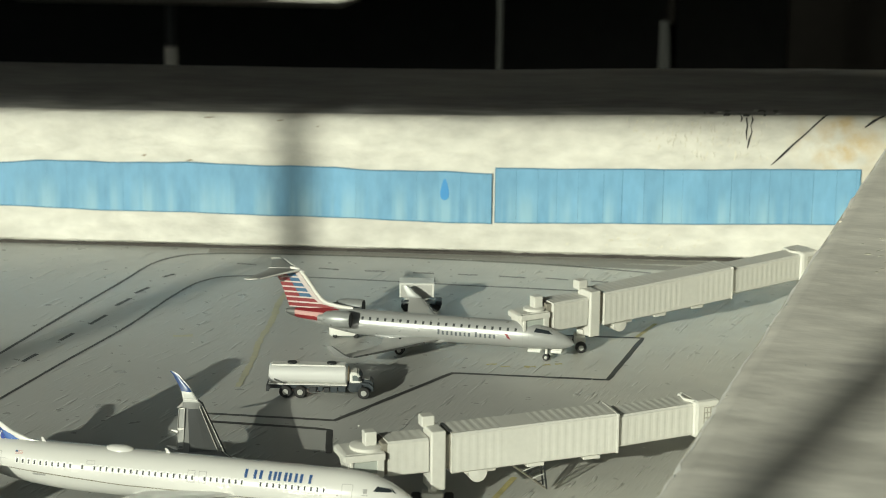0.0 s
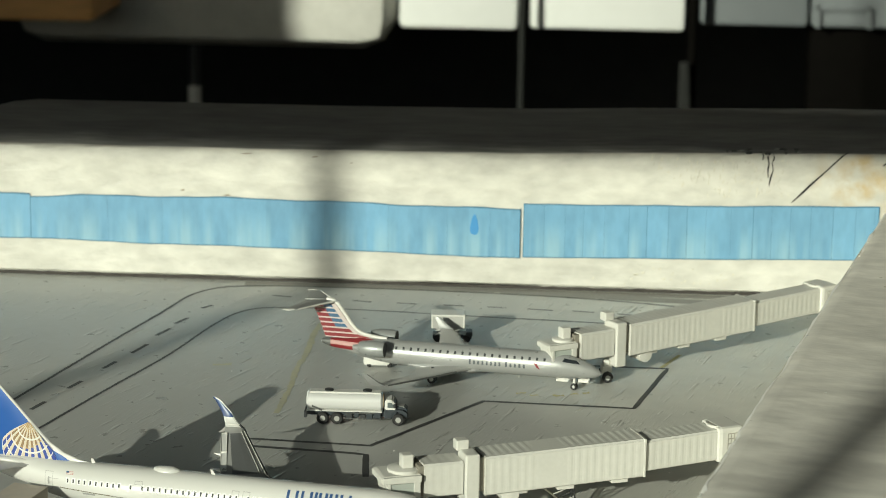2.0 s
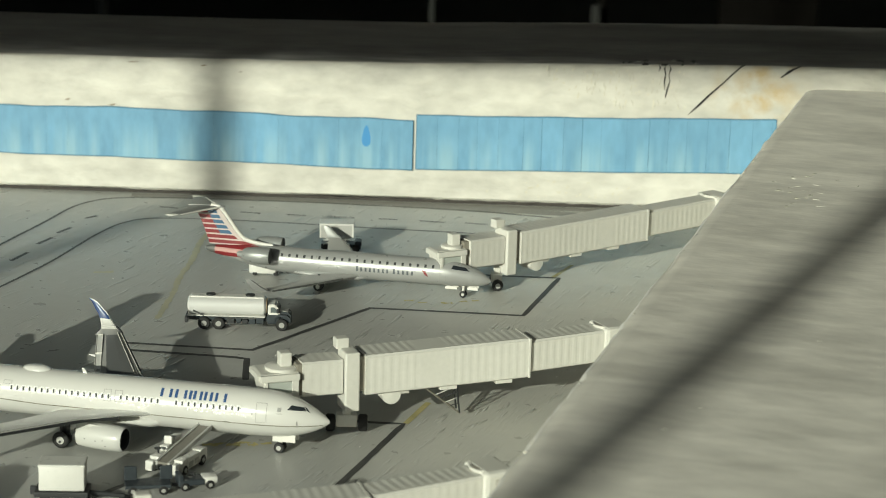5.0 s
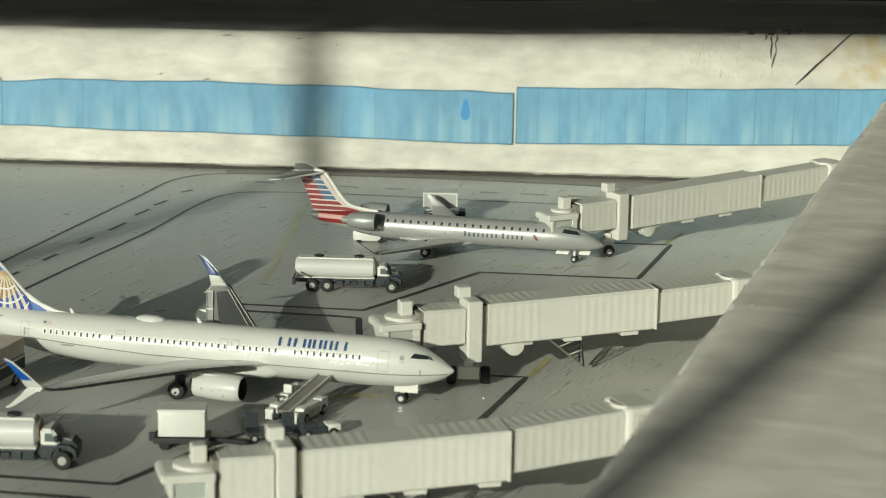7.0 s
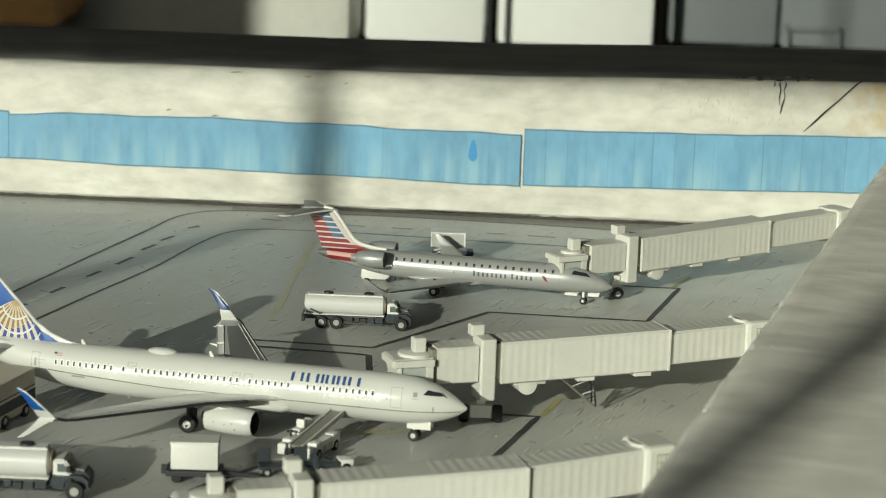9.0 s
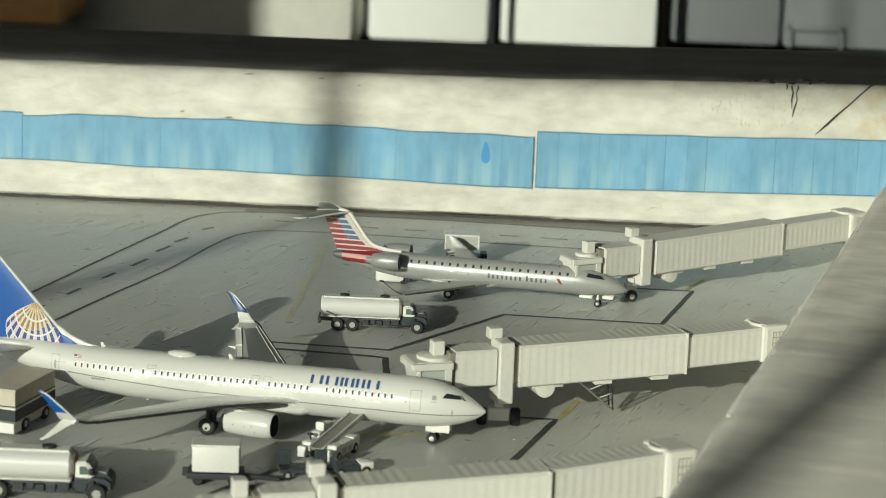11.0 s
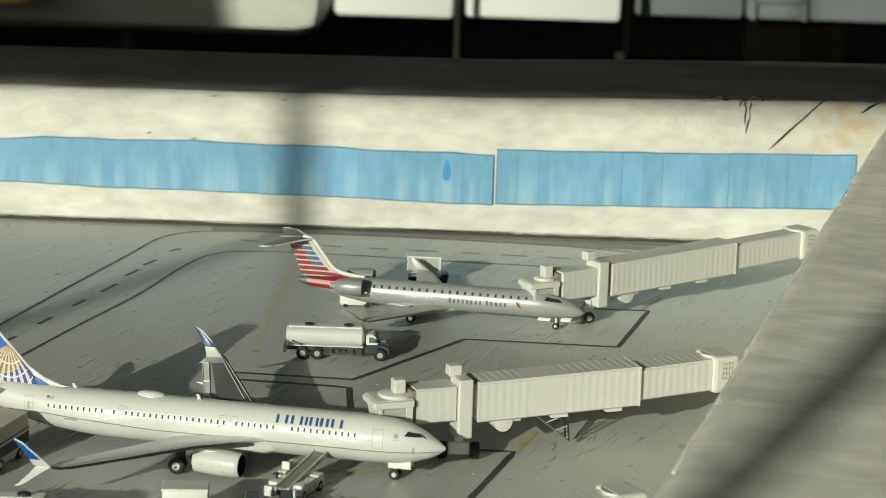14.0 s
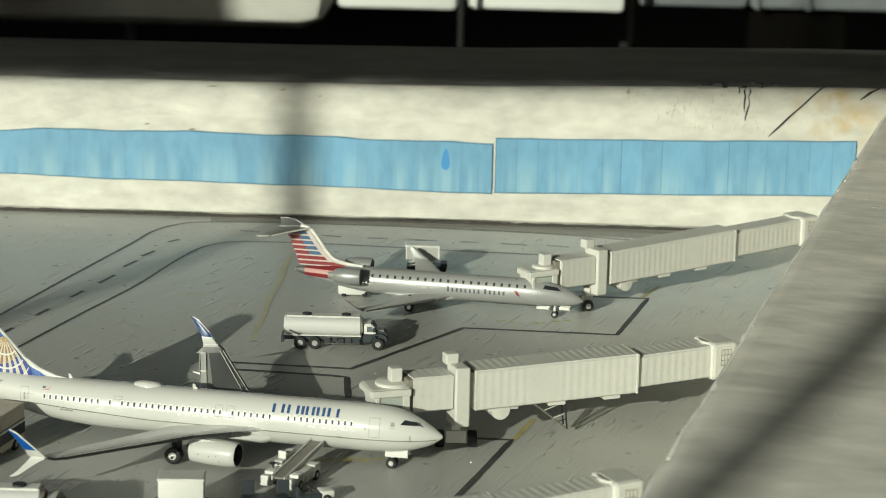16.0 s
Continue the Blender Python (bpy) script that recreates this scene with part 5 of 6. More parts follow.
def jetway(px, py, turn, h, c_turn, c_len, truss=True, b_len=36.0, slope=0.0, cab_turn=0.0, axle_turn=72, drop=0.0, axle_x=0.0, f_len=10.5, plain=(14.5, 21.5), wheel_r=1.85, rear_drop=0.7, column_foot=5.2, cab_hw=3.7):
    """Origin under the lift column; x runs towards the terminal. h: roof height at the column."""
    ob = thing("jetway", mm_pose(px, py, 0, 0, 0, turn), "beige corrugated model jetway with lift column and wheels", "jetway", "jetways at the gates")
    z1, z0 = h, h - 8.6
    # lift column with cap box
    bm = bmn()
    box(bm, -1.5, 1.7, -4.1, 1.7, column_foot, h + 0.9, 0.35)
    col = part("lift_column", bm, M_JET, ob, "beige lift column")
    bm = bmn()
    box(bm, -2.2, 0.6, 0.2, 2.8, h + 0.6, h + 2.9, 0.25)
    part("cap_box", bm, M_JET, col)
    bm = bmn()
    box(bm, -1.4, 1.2, -2.2, 2.2, 1.2, 3.9, 0.25)
    box(bm, -0.9, 0.7, -0.9, 0.9, 3.6, 5.4, 0.2)
    ax = part("axle_box", bm, M_JET, ob, at=mm_pose(axle_x, -0.6, 0, 0, 0, axle_turn))
    for y in (-3.4, 3.4):
        wheel(ax, -0.1, y, wheel_r, wheel_r, wheel_r * 1.05, True, M_STABPALE)
    # tunnel towards the aircraft, wide tunnel, narrow tunnel
    bm = bmn()
    tunnel(bm, -f_len, -1.8, 3.4, z0 + 0.6, z1 - 0.6, 0, 1.75, 0.024)
    part("front_tunnel", bm, M_JET, ob, "corrugated front tunnel", smooth=False)
    bm = bmn()
    box(bm, 1.7, 3.1, -3.0, 3.0, z0 + 0.9, z1 - 0.2, 0.2)
    part("bellows", bm, M_JETDARK, ob, "dark brown joint")
    bm = bmn()
    tunnel(bm, 3.0, 3.0 + b_len, 4.1, z0, z1, slope, 1.75, 0.032, plain)
    wide = part("wide_tunnel", bm, M_JET, ob, "corrugated main tunnel")
    e = 3.0 + b_len
    bm = bmn()
    box(bm, e - 0.25, e + 0.3, -4.14, 4.14, z0 + slope * e - 0.05, z1 + slope * e + 0.03, 0.1)
    part("end_frame", bm, M_JET, wide)
    zc0, zc1 = z0 + slope * e + 0.9, z1 + slope * e - rear_drop
    sub = mm_pose(e, 0, 0, 0, 0, c_turn)
    bm = bmn()
    tunnel(bm, 0.3, c_len, 3.4, zc0, zc1, slope * 0.6, 1.75, 0.032)
    nar = part("rear_tunnel", bm, M_JET, ob, "narrow corrugated rear tunnel", at=sub)
    zr = slope * 0.6 * c_len
    bm = bmn()
    box(bm, c_len - 0.5, c_len + 6.0, -4.2, 4.2, zc0 + zr - 0.6, zc1 + zr + 0.6, 0.9)
    part("end_collar", bm, M_JET, nar, "raised collar at the terminal")
    bm = bmn()
    lathe(bm, [(-0.6, 2.9), (-0.4, 3.2), (0.15, 3.3), (0.2, 3.2), (0.15, 2.95), (-0.1, 2.85), (-0.12, 0.2)], (c_len + 2.2, 0, zc1 + zr + 0.4), "z", 28)
    part("rotunda_cup", bm, M_JET, nar, "open round cup on the collar", smooth=True)
    bm = bmn()
    lathe(bm, [(0.0, 2.8), (0.12, 2.8)], (c_len + 2.2, 0, zc1 + zr + 0.4), "z", 28)
    part("cup_floor", bm, M_CUPGREY, nar, "grey-brown floor of the cup")
    bm = bmn()
    for i in range(4):
        box(bm, c_len + 1.6 + i * 0.8, c_len + 1.75 + i * 0.8, -4.32, -4.15, zc0 + zr + 2.6, zc1 + zr - 0.8, 0.02)
    for i in range(4):
        z = zc0 + zr + 2.6 + i * (zc1 - zc0 - 3.55) / 3
        box(bm, c_len + 1.6, c_len + 4.15, -4.35, -4.15, z, z + 0.16, 0.02)
    part("grid_window", bm, M_CUPGREY, nar, "small grid window")
    # rotunda cab at the aircraft
    cab_at = mm_pose(-f_len, 0, 0, 0, 0, cab_turn)
    bm = bmn()
    box(bm, -1.2, 0.6, -cab_hw + 0.6, cab_hw - 0.6, z0 + 1.0, z1 - 0.9, 0.2)
    part("cab_joint", bm, M_JETDARK, ob, "dark cab joint", at=cab_at)
    zt = z1 - 2.4 - drop
    bm = bmn()
    prism(bm, [(-0.8, z0 + 0.9), (-0.8, zt), (-8.6, zt), (-9.4, zt - 0.3), (-9.4, zt - 1.5), (-8.4, zt - 1.7), (-7.8, z0 + 1.1)], "y", -cab_hw, cab_hw)
    bmesh.ops.bevel(bm, geom=list(bm.edges), offset=0.12, segments=2, affect="EDGES")
    cab = part("cab", bm, M_JET, ob, "boxy cab with hood", at=cab_at)
    bm = bmn()
    w = cab_hw
    box(bm, -7.6, -2.2, -w - 0.2, -w + 0.1, z0 + 2.0, zt - 1.8, 0.08)
    part("cab_window", bm, M_JETGLASS, cab, "grey-green cab glazing")
    bm = bmn()
    box(bm, -9.2, -0.8, -w - 0.8, -w + 0.1, zt - 1.5, zt - 0.1, 0.15)
    box(bm, -8.2, -7.5, -w - 0.5, -w + 0.1, z0 + 1.5, zt - 1.5, 0.08)
    box(bm, -2.4, -1.0, -w - 0.5, -w + 0.1, z0 + 1.0, zt - 1.5, 0.08)
    part("hood_frame", bm, M_JET, cab)
    bm = bmn()
    lathe(bm, [(0, w - 0.1), (0.6, w - 0.1), (0.75, w - 0.4)], (-3.4, 0, zt), "z", 24)
    part("rotunda_cap", bm, M_JET, cab, smooth=True)
    bm = bmn()
    box(bm, -4.2, -1.7, -1.4, 1.2, zt + 0.7, zt + 3.6, 0.25)
    part("roof_unit", bm, M_JET, cab)
    # things hung below the wide tunnel
    bm = bmn()
    lathe(bm, [(-3.2, 0.3), (-3.0, 2.0), (3.0, 2.0), (3.2, 0.3)], (9.0, 0, z0 - 0.6), "y", 22)
    box(bm, 6.2, 13.0, -2.8, 2.8, z0 - 0.6, z0 + 0.3, 0.15)
    part("hanging_tank", bm, M_JET, wide, smooth=True)
    for x in (21.5, 34.0):
        bm = bmn()
        zz = z0 + slope * x
        box(bm, x - 1.9, x + 1.9, -3.4, 3.4, zz - 0.9, zz + 0.2, 0.12)
        part("bracket", bm, M_JET, wide)
    if truss:
        # service stair of thin lattice, hung from the tunnel down to the ground
        zt0, low = z0 + slope * 20 - 0.2, Vector((25.6, 3.0, 1.3))
        legs = {}
        for y in (-2.4, -0.4):
            for k, a in enumerate((Vector((16.4, 0, zt0)), Vector((23.6, 0, zt0)))):
                bm = bmn()
                p, q = a + Vector((0, y, 0)), low + Vector((0, y, 0))
                tube(bm, p, q, 0.2, 6)
                legs[y, k] = (p, q)
                part("stair_rail", bm, M_JETDARK if k == 0 else M_BLACK, ob, "thin dark lattice rail")
        for i in range(9):
            bm = bmn()
            t = (i + 0.5) / 9
            tube(bm, legs[-2.4, 0][0].lerp(legs[-2.4, 0][1], t), legs[-0.4, 0][0].lerp(legs[-0.4, 0][1], t), 0.16, 6)
            part("stair_tread", bm, M_BLACK, ob)
        for i in range(5):
            bm = bmn()
            tube(bm, legs[-2.4, 0][0].lerp(legs[-2.4, 0][1], 0.3 + i * 0.14), legs[-2.4, 1][0].lerp(legs[-2.4, 1][1], 0.05 + i * 0.2), 0.13, 6)
            part("brace", bm, M_BLACK if i % 2 else M_GREYBOX, ob)
    return ob


jetway(27.1, -92.2, 36.4, 14.8, 3.0, 25.5, truss=False, b_len=41.9, slope=0.030, cab_turn=-6, axle_turn=-30, drop=0.2, axle_x=-2.0, f_len=12.4, plain=(28.0, 33.0), wheel_r=1.45, column_foot=3.8, cab_hw=2.9)
jetway(-4.3, -211.7, 21.9, 17.0, 6.6, 18.6, b_len=36.4, slope=0.026)
jetway(-30.2, -308.0, 17.5, 17.2, 13.0, 22.0, b_len=34.0, slope=0.034, rear_drop=0.1)


# ---- ground vehicles ----
def fuel_truck(at):
    ob = thing("fuel_truck", at, "white tanker truck with slate chassis, standing on the apron", "fuel truck", "fuel trucks")
    bm = bmn()
    for x0, x1 in ((-22.4, -3.7),):
        loft(bm, [ring((x0, 0, 5.45), 2.4, 1.8, "x", 28, 2.3), ring((x0 + 0.45, 0, 5.45), 2.9, 2.25, "x", 28, 2.3), ring((x1 - 0.45, 0, 5.45), 2.9, 2.25, "x", 28, 2.3), ring((x1, 0, 5.45), 2.4, 1.8, "x", 28, 2.3)])
    tank = part("tank", bm, M_TANK, ob, "silvery white rounded tank", smooth=True)
    bm = bmn()
    loft(bm, [ring((-3.75, 0, 5.45), 2.2, 1.7, "x", 28, 2.3), ring((-3.5, 0, 5.45), 2.2, 1.7, "x", 28, 2.3)])
    part("end_plate", bm, M_BROWN, tank, "brown tank end")
    bm = bmn()
    for s in (-1, 1):
        tube(bm, (-21.0, s * 2.95, 4.6), (-18.6, s * 2.75, 3.5), 0.22, 8)
    part("hose", bm, M_DKSILVER, tank, "dark hose stub")
    bm = bmn()
    box(bm, -21.8, -4.2, -1.4, 1.4, 7.4, 7.85, 0.2)
    part("top_walkway", bm, M_TRUCKWHITE, tank)
    for x in (-17.0, -7.6):
        bm = bmn()
        lathe(bm, [(0, 1.15), (0.35, 1.1), (0.4, 0.8)], (x, 0, 7.85), "z", 18)
        part("hatch", bm, M_BLACK, tank, "black filler hatch", smooth=True)
    bm = bmn()
    for y in (-1.5, 1.5):
        box(bm, -22.6, 0.4, y - 0.35, y + 0.35, 2.0, 3.2, 0.1)
    for x in (-22.3, -16.6, -12.6, -8.4, -4.2, -0.2):
        box(bm, x - 0.3, x + 0.3, -1.6, 1.6, 2.0, 3.0, 0.08)
    part("chassis", bm, M_SLATE, ob, "dark slate chassis rails")
    bm = bmn()
    box(bm, -23.0, -22.3, -2.8, 2.8, 1.5, 3.0, 0.1)
    box(bm, -22.4, -20.8, -2.7, -2.2, 2.3, 3.1, 0.1)
    box(bm, -22.4, -20.8, 2.2, 2.7, 2.3, 3.1, 0.1)
    part("rear_bumper", bm, M_BLACK, ob, "black rear bumper")
    for s in (-1, 1):
        for x, w, z0, z1, mat in ((-11.9, 0.8, 1.5, 2.7, M_BLACK), (-10.1, 0.6, 1.8, 3.0, M_SLATE), (-8.6, 0.7, 1.6, 2.6, M_BLACK), (-6.9, 0.8, 1.4, 2.8, M_SLATE), (-5.0, 0.9, 1.7, 3.1, M_SLATE)):
            bm = bmn()
            box(bm, x - w, x + w, s * 2.3 - 0.45, s * 2.3 + 0.45, z0, z1, 0.12)
            part("side_locker", bm, mat, ob)
        bm = bmn()
        tube(bm, (-12.8, s * 2.7, 1.5), (-4.2, s * 2.7, 1.45), 0.14, 6)
        tube(bm, (-13.2, s * 2.6, 2.9), (-4.0, s * 2.6, 2.95), 0.16, 6)
        part("side_pipe", bm, M_DKSILVER, ob, "grey side pipe")
    bm = bmn()
    box(bm, -22.4, -3.8, -2.6, 2.6, 3.15, 3.4, 0.08)
    part("tank_rail", bm, M_TRUCKWHITE, ob)
    # cab: sleeper box, window and bonnet
    bm = bmn()
    prism(bm, [(-3.2, 2.8), (-3.2, 6.35), (-1.3, 6.35), (-0.4, 4.9), (-0.3, 2.8)], "y", -2.3, 2.3)
    bmesh.ops.bevel(bm, geom=list(bm.edges), offset=0.3, segments=2, affect="EDGES")
    cab = part("cab", bm, M_TRUCKWHITE, ob, "white cab with small side windows", smooth=True)
    bm = bmn()
    box(bm, -3.3, -0.2, -2.45, 2.45, 1.6, 3.9, 0.25)
    prism(bm, [(-0.4, 1.7), (-0.4, 4.75), (1.7, 4.3), (2.3, 3.7), (2.4, 1.7)], "y", -1.75, 1.75)
    for s in (-1, 1):
        prism(bm, [(-1.6, 1.8), (-1.3, 2.9), (-0.4, 3.55), (0.9, 3.5), (1.8, 2.9), (2.1, 2.0), (2.3, 2.0), (2.3, 3.2), (1.4, 3.9), (-0.6, 4.0), (-1.8, 3.2)], "y", s * 1.6, s * 2.75)
    part("lower_cab", bm, M_SLATE, cab, "slate bonnet, wings and lower cab")
    bm = bmn()
    prism(bm, [(-0.3, 4.72), (1.5, 4.32), (1.5, 4.45), (-0.3, 4.86)], "y", -1.4, 1.4)
    part("bonnet_top", bm, M_GREYBOX, cab, "pale bonnet top")
    for s in (-1, 1):
        bm = bmn()
        prism(bm, [(-2.5, 4.4), (-2.5, 5.7), (-1.5, 5.7), (-0.9, 4.8), (-0.9, 4.4)], "y", s * 2.31, s * 2.38)
        part("side_window", bm, M_CABGLASS, cab, "dark side window")
    bm = bmn()
    prism(bm, [(-1.2, 6.2), (-0.42, 4.98), (-0.3, 5.0), (-1.08, 6.25)], "y", -2.0, 2.0)
    part("windscreen", bm, M_GLASS, cab, "dark windscreen")
    bm = bmn()
    lathe(bm, [(-0.5, 0.25), (-0.4, 0.4), (0.4, 0.4), (0.5, 0.25)], (-0.7, -2.5, 4.9), "z", 10)
    part("mirror", bm, M_BLACK, cab)
    for x in (-18.4, -14.9, 0.2):
        for s in (-1, 1):
            wheel(ob, x, s * 2.55, 1.5, 1.5, 0.95)
    return ob


truck = fuel_truck(mm_pose(-25.3, -138.0, 0, 0, 0, 1.5))
copy_thing(truck, mm_pose(-73.8, -270.9, 0, 0, 0, 2.0) @ Matrix.Scale(1.15, 4))


def baggage_cart(at):
    ob = thing("cargo_cart", at, "cream lidded container on a black cart", "cargo cart")
    bm = bmn()
    box(bm, -4.3, 4.3, -2.6, 2.6, 2.5, 7.3, 0.25)
    cont = part("container", bm, M_TRUCKWHITE, ob, "cream container box", smooth=True)
    bm = bmn()
    box(bm, -4.45, 4.45, -2.75, 2.75, 7.25, 7.75, 0.18)
    part("lid", bm, M_TRUCKWHITE, cont)
    bm = bmn()
    box(bm, -5.2, 5.0, -2.8, 2.8, 1.2, 2.3, 0.2)
    box(bm, -6.2, -5.0, -0.5, 0.5, 1.0, 2.6, 0.15)
    part("cart_frame", bm, M_BLACK, ob, "black cart frame")
    bm = bmn()
    tube(bm, (5, 0, 1.4), (11.5, 0.8, 0.5), 0.5, 8)
    lathe(bm, [(0.05, 1.2), (0.4, 1.2), (0.5, 0.9)], (11.5, 0.8, 0), "z", 14)
    part("tow_bar", bm, M_BLACK, ob)
    for x in (-3.2, 3.2):
        for s in (-1, 1):
            wheel(ob, x, s * 2.3, 0.95, 0.95, 0.7, False)
    return ob


baggage_cart(mm_pose(-54.5, -258.3, 0, 0, 0, 4))


def belt_loader(at):
    """The low end of the belt towards -x."""
    ob = thing("belt_loader", at, "white belt loader with a grey sloping conveyor under the airliner", "belt loader")
    for s in (-1, 1):
        bm = bmn()
        box(bm, -4.6, 5.8, s * 2.7 - 0.9, s * 2.7 + 0.9, 0.9, 3.3, 0.25)
        for x in (-3.2, 4.0):
            box(bm, x - 1.3, x + 1.3, s * 2.7 - 1.0, s * 2.7 + 1.0, 2.4, 3.5, 0.2)
        side = part("side_body", bm, M_TRUCKWHITE, ob, "white side body", smooth=True)
        bm = bmn()
        for x in (-0.9, 1.5):
            box(bm, x - 0.8, x + 0.8, s * 3.6 - 0.08, s * 3.6 + 0.08, 1.3, 2.4, 0.05)
        part("side_hatch", bm, M_GREYBOX, side, "grey hatch")
        bm = bmn()
        box(bm, -6.2, -4.7, s * 2.9 - 0.9, s * 2.9 + 0.9, 0.9, 3.0, 0.25)
        part("bumper_box", bm, M_TRUCKWHITE, ob, "white end box", smooth=True)
    bm = bmn()
    box(bm, -4.4, 5.4, -2.0, 2.0, 0.8, 1.5, 0.15)
    part("floor_pan", bm, M_SLATE, ob)
    bm = bmn()
    box(bm, -0.8, 1.0, 1.8, 3.6, 3.3, 4.5, 0.25)
    part("driver_seat", bm, M_TRUCKWHITE, ob, smooth=True)
    bm = bmn()
    box(bm, 0.9, 1.6, 1.8, 3.6, 3.3, 6.0, 0.25)
    part("seat_back", bm, M_TRUCKWHITE, ob, smooth=True)
    bm = bmn()
    box(bm, 2.4, 5.2, 1.9, 3.5, 3.4, 5.4, 0.3)
    part("engine_box", bm, M_TRUCKWHITE, ob, smooth=True)
    bm = bmn()
    tube(bm, (-2.4, 2.8, 3.3), (-2.8, 2.8, 4.6), 0.18, 8)
    lathe(bm, [(0, 0.7), (0.2, 0.7)], (-2.8, 2.8, 4.5), "z", 14)
    part("steering_wheel", bm, M_BLACK, ob)
    bm = bmn()
    prism(bm, [(-5.6, 2.5), (11.0, 5.0), (11.0, 5.5), (-5.6, 3.0)], "y", -1.15, 1.15)
    belt = part("conveyor", bm, M_BELT, ob, "worn grey conveyor belt")
    for s in (-1, 1):
        bm = bmn()
        prism(bm, [(-5.9, 2.3), (11.2, 4.9), (11.2, 5.75), (-5.9, 3.2)], "y", s * 1.15, s * 1.6)
        part("side_rail", bm, M_GREYBOX, belt, "pale grey side rail")
    for x in (-3.2, 4.0):
        for s in (-1, 1):
            wheel(ob, x, s * 3.3, 1.1, 1.1, 0.8)
    return ob


belt_loader(mm_pose(-35.6, -238.9, 0, 0, 0, 69))


def baggage_trailer(at):
    ob = thing("baggage_trailer", at, "empty slate grey flat trailer with two upright end plates", "trailer")
    bm = bmn()
    box(bm, -4.4, 4.4, -2.2, 2.2, 1.3, 2.0, 0.15)
    part("deck", bm, M_SLATE, ob, "slate flat deck")
    for x in (-3.2, 3.6):
        bm = bmn()
        box(bm, x - 1.2, x + 1.2, 1.3, 1.75, 1.9, 4.7, 0.12)
        part("end_plate", bm, M_SLATE, ob)
    bm = bmn()
    tube(bm, (4.2, 0, 1.4), (7.4, 0, 1.0), 0.3, 8)
    part("tow_bar", bm, M_BLACK, ob)
    for x in (-2.9, 2.9):
        for s in (-1, 1):
            wheel(ob, x, s * 2.0, 0.9, 0.9, 0.6)
    return ob


baggage_trailer(mm_pose(-39.3, -252.6, 0, 0, 0, 12))


def tug(at):
    ob = thing("baggage_tug", at, "small slate baggage tug with a pale bonnet end", "tug")
    bm = bmn()
    box(bm, -3.2, 2.0, -1.7, 1.7, 0.9, 2.1, 0.25)
    box(bm, -3.2, -2.2, -1.6, 1.6, 1.8, 3.2, 0.2)
    body = part("body", bm, M_SLATE, ob, "slate low body")
    bm = bmn()
    box(bm, 1.8, 4.6, -1.5, 1.5, 0.9, 2.4, 0.35)
    part("bonnet", bm, M_TRUCKWHITE, body, "pale bonnet", smooth=True)
    bm = bmn()
    tube(bm, (0.4, 0, 2.0), (-0.1, 0, 3.0), 0.15, 8)
    lathe(bm, [(0, 0.5), (0.15, 0.5)], (-0.1, 0, 3.0), "z", 12)
    part("steering_wheel", bm, M_BLACK, ob)
    for x in (-2.0, 3.0):
        for s in (-1, 1):
            wheel(ob, x, s * 1.6, 0.85, 0.85, 0.6)
    return ob


tug(mm_pose(-31.0, -249.4, 0, 0, 0, 22))


def catering_truck(at):
    ob = thing("catering_truck", at, "pale high-lift catering truck beside the regional jet", "catering truck")
    bm = bmn()
    box(bm, -4.5, 4.5, -2.8, 2.8, 4.1, 7.7, 0.2)
    vb = part("van_body", bm, M_GREYBOX, ob, "pale box body")
    bm = bmn()
    box(bm, -4.7, 4.7, -3.0, 3.0, 7.6, 8.1, 0.15)
    part("roof", bm, M_TRUCKWHITE, vb)
    for x in (-4.4, 4.4):
        bm = bmn()
        box(bm, x - 0.2, x + 0.2, -2.95, -2.7, 4.1, 7.7, 0.06)
        part("corner_post", bm, M_TRUCKWHITE, vb, "white corner post")
    bm = bmn()
    box(bm, -4.2, 6.6, -2.2, 2.2, 0.9, 2.2, 0.2)
    box(bm, 4.9, 6.8, -2.2, 2.2, 1.6, 3.0, 0.4)
    part("chassis", bm, M_SLATE, ob)
    for y in (-2.0, 2.0):
        for x0, x1 in ((-3.6, 3.6), (3.6, -3.6)):
            bm = bmn()
            tube(bm, (x0, y, 2.1), (x1, y, 4.2), 0.28, 8)
            part("scissor_leg", bm, M_GREYBOX, ob, "grey scissor leg under the raised body", smooth=True)
    for x in (-2.8, 5.2):
        for s in (-1, 1):
            wheel(ob, x, s * 2.0, 1.1, 1.1, 0.8, False)
    return ob


catering_truck(mm_pose(-18.2, -61.0, 0, 0, 0, 3))


def service_van(at):
    ob = thing("service_van", at, "small white service van behind the wing", "van")
    bm = bmn()
    box(bm, -4.0, 3.4, -2.0, 2.0, 0.4, 3.8, 0.7)
    part("body", bm, M_TRUCKWHITE, ob, smooth=True)
    bm = bmn()
    box(bm, 3.6, 5.0, -1.7, 1.7, 0.6, 2.4, 0.25)
    part("bonnet", bm, M_BLACK, ob, "black front end")
    for x in (-2.4, 3.0):
        for s in (-1, 1):
            wheel(ob, x, s * 1.6, 0.65, 0.65, 0.6, False)
    return ob


service_van(mm_pose(-34.9, -88.5, 0, 0, 0, 2))


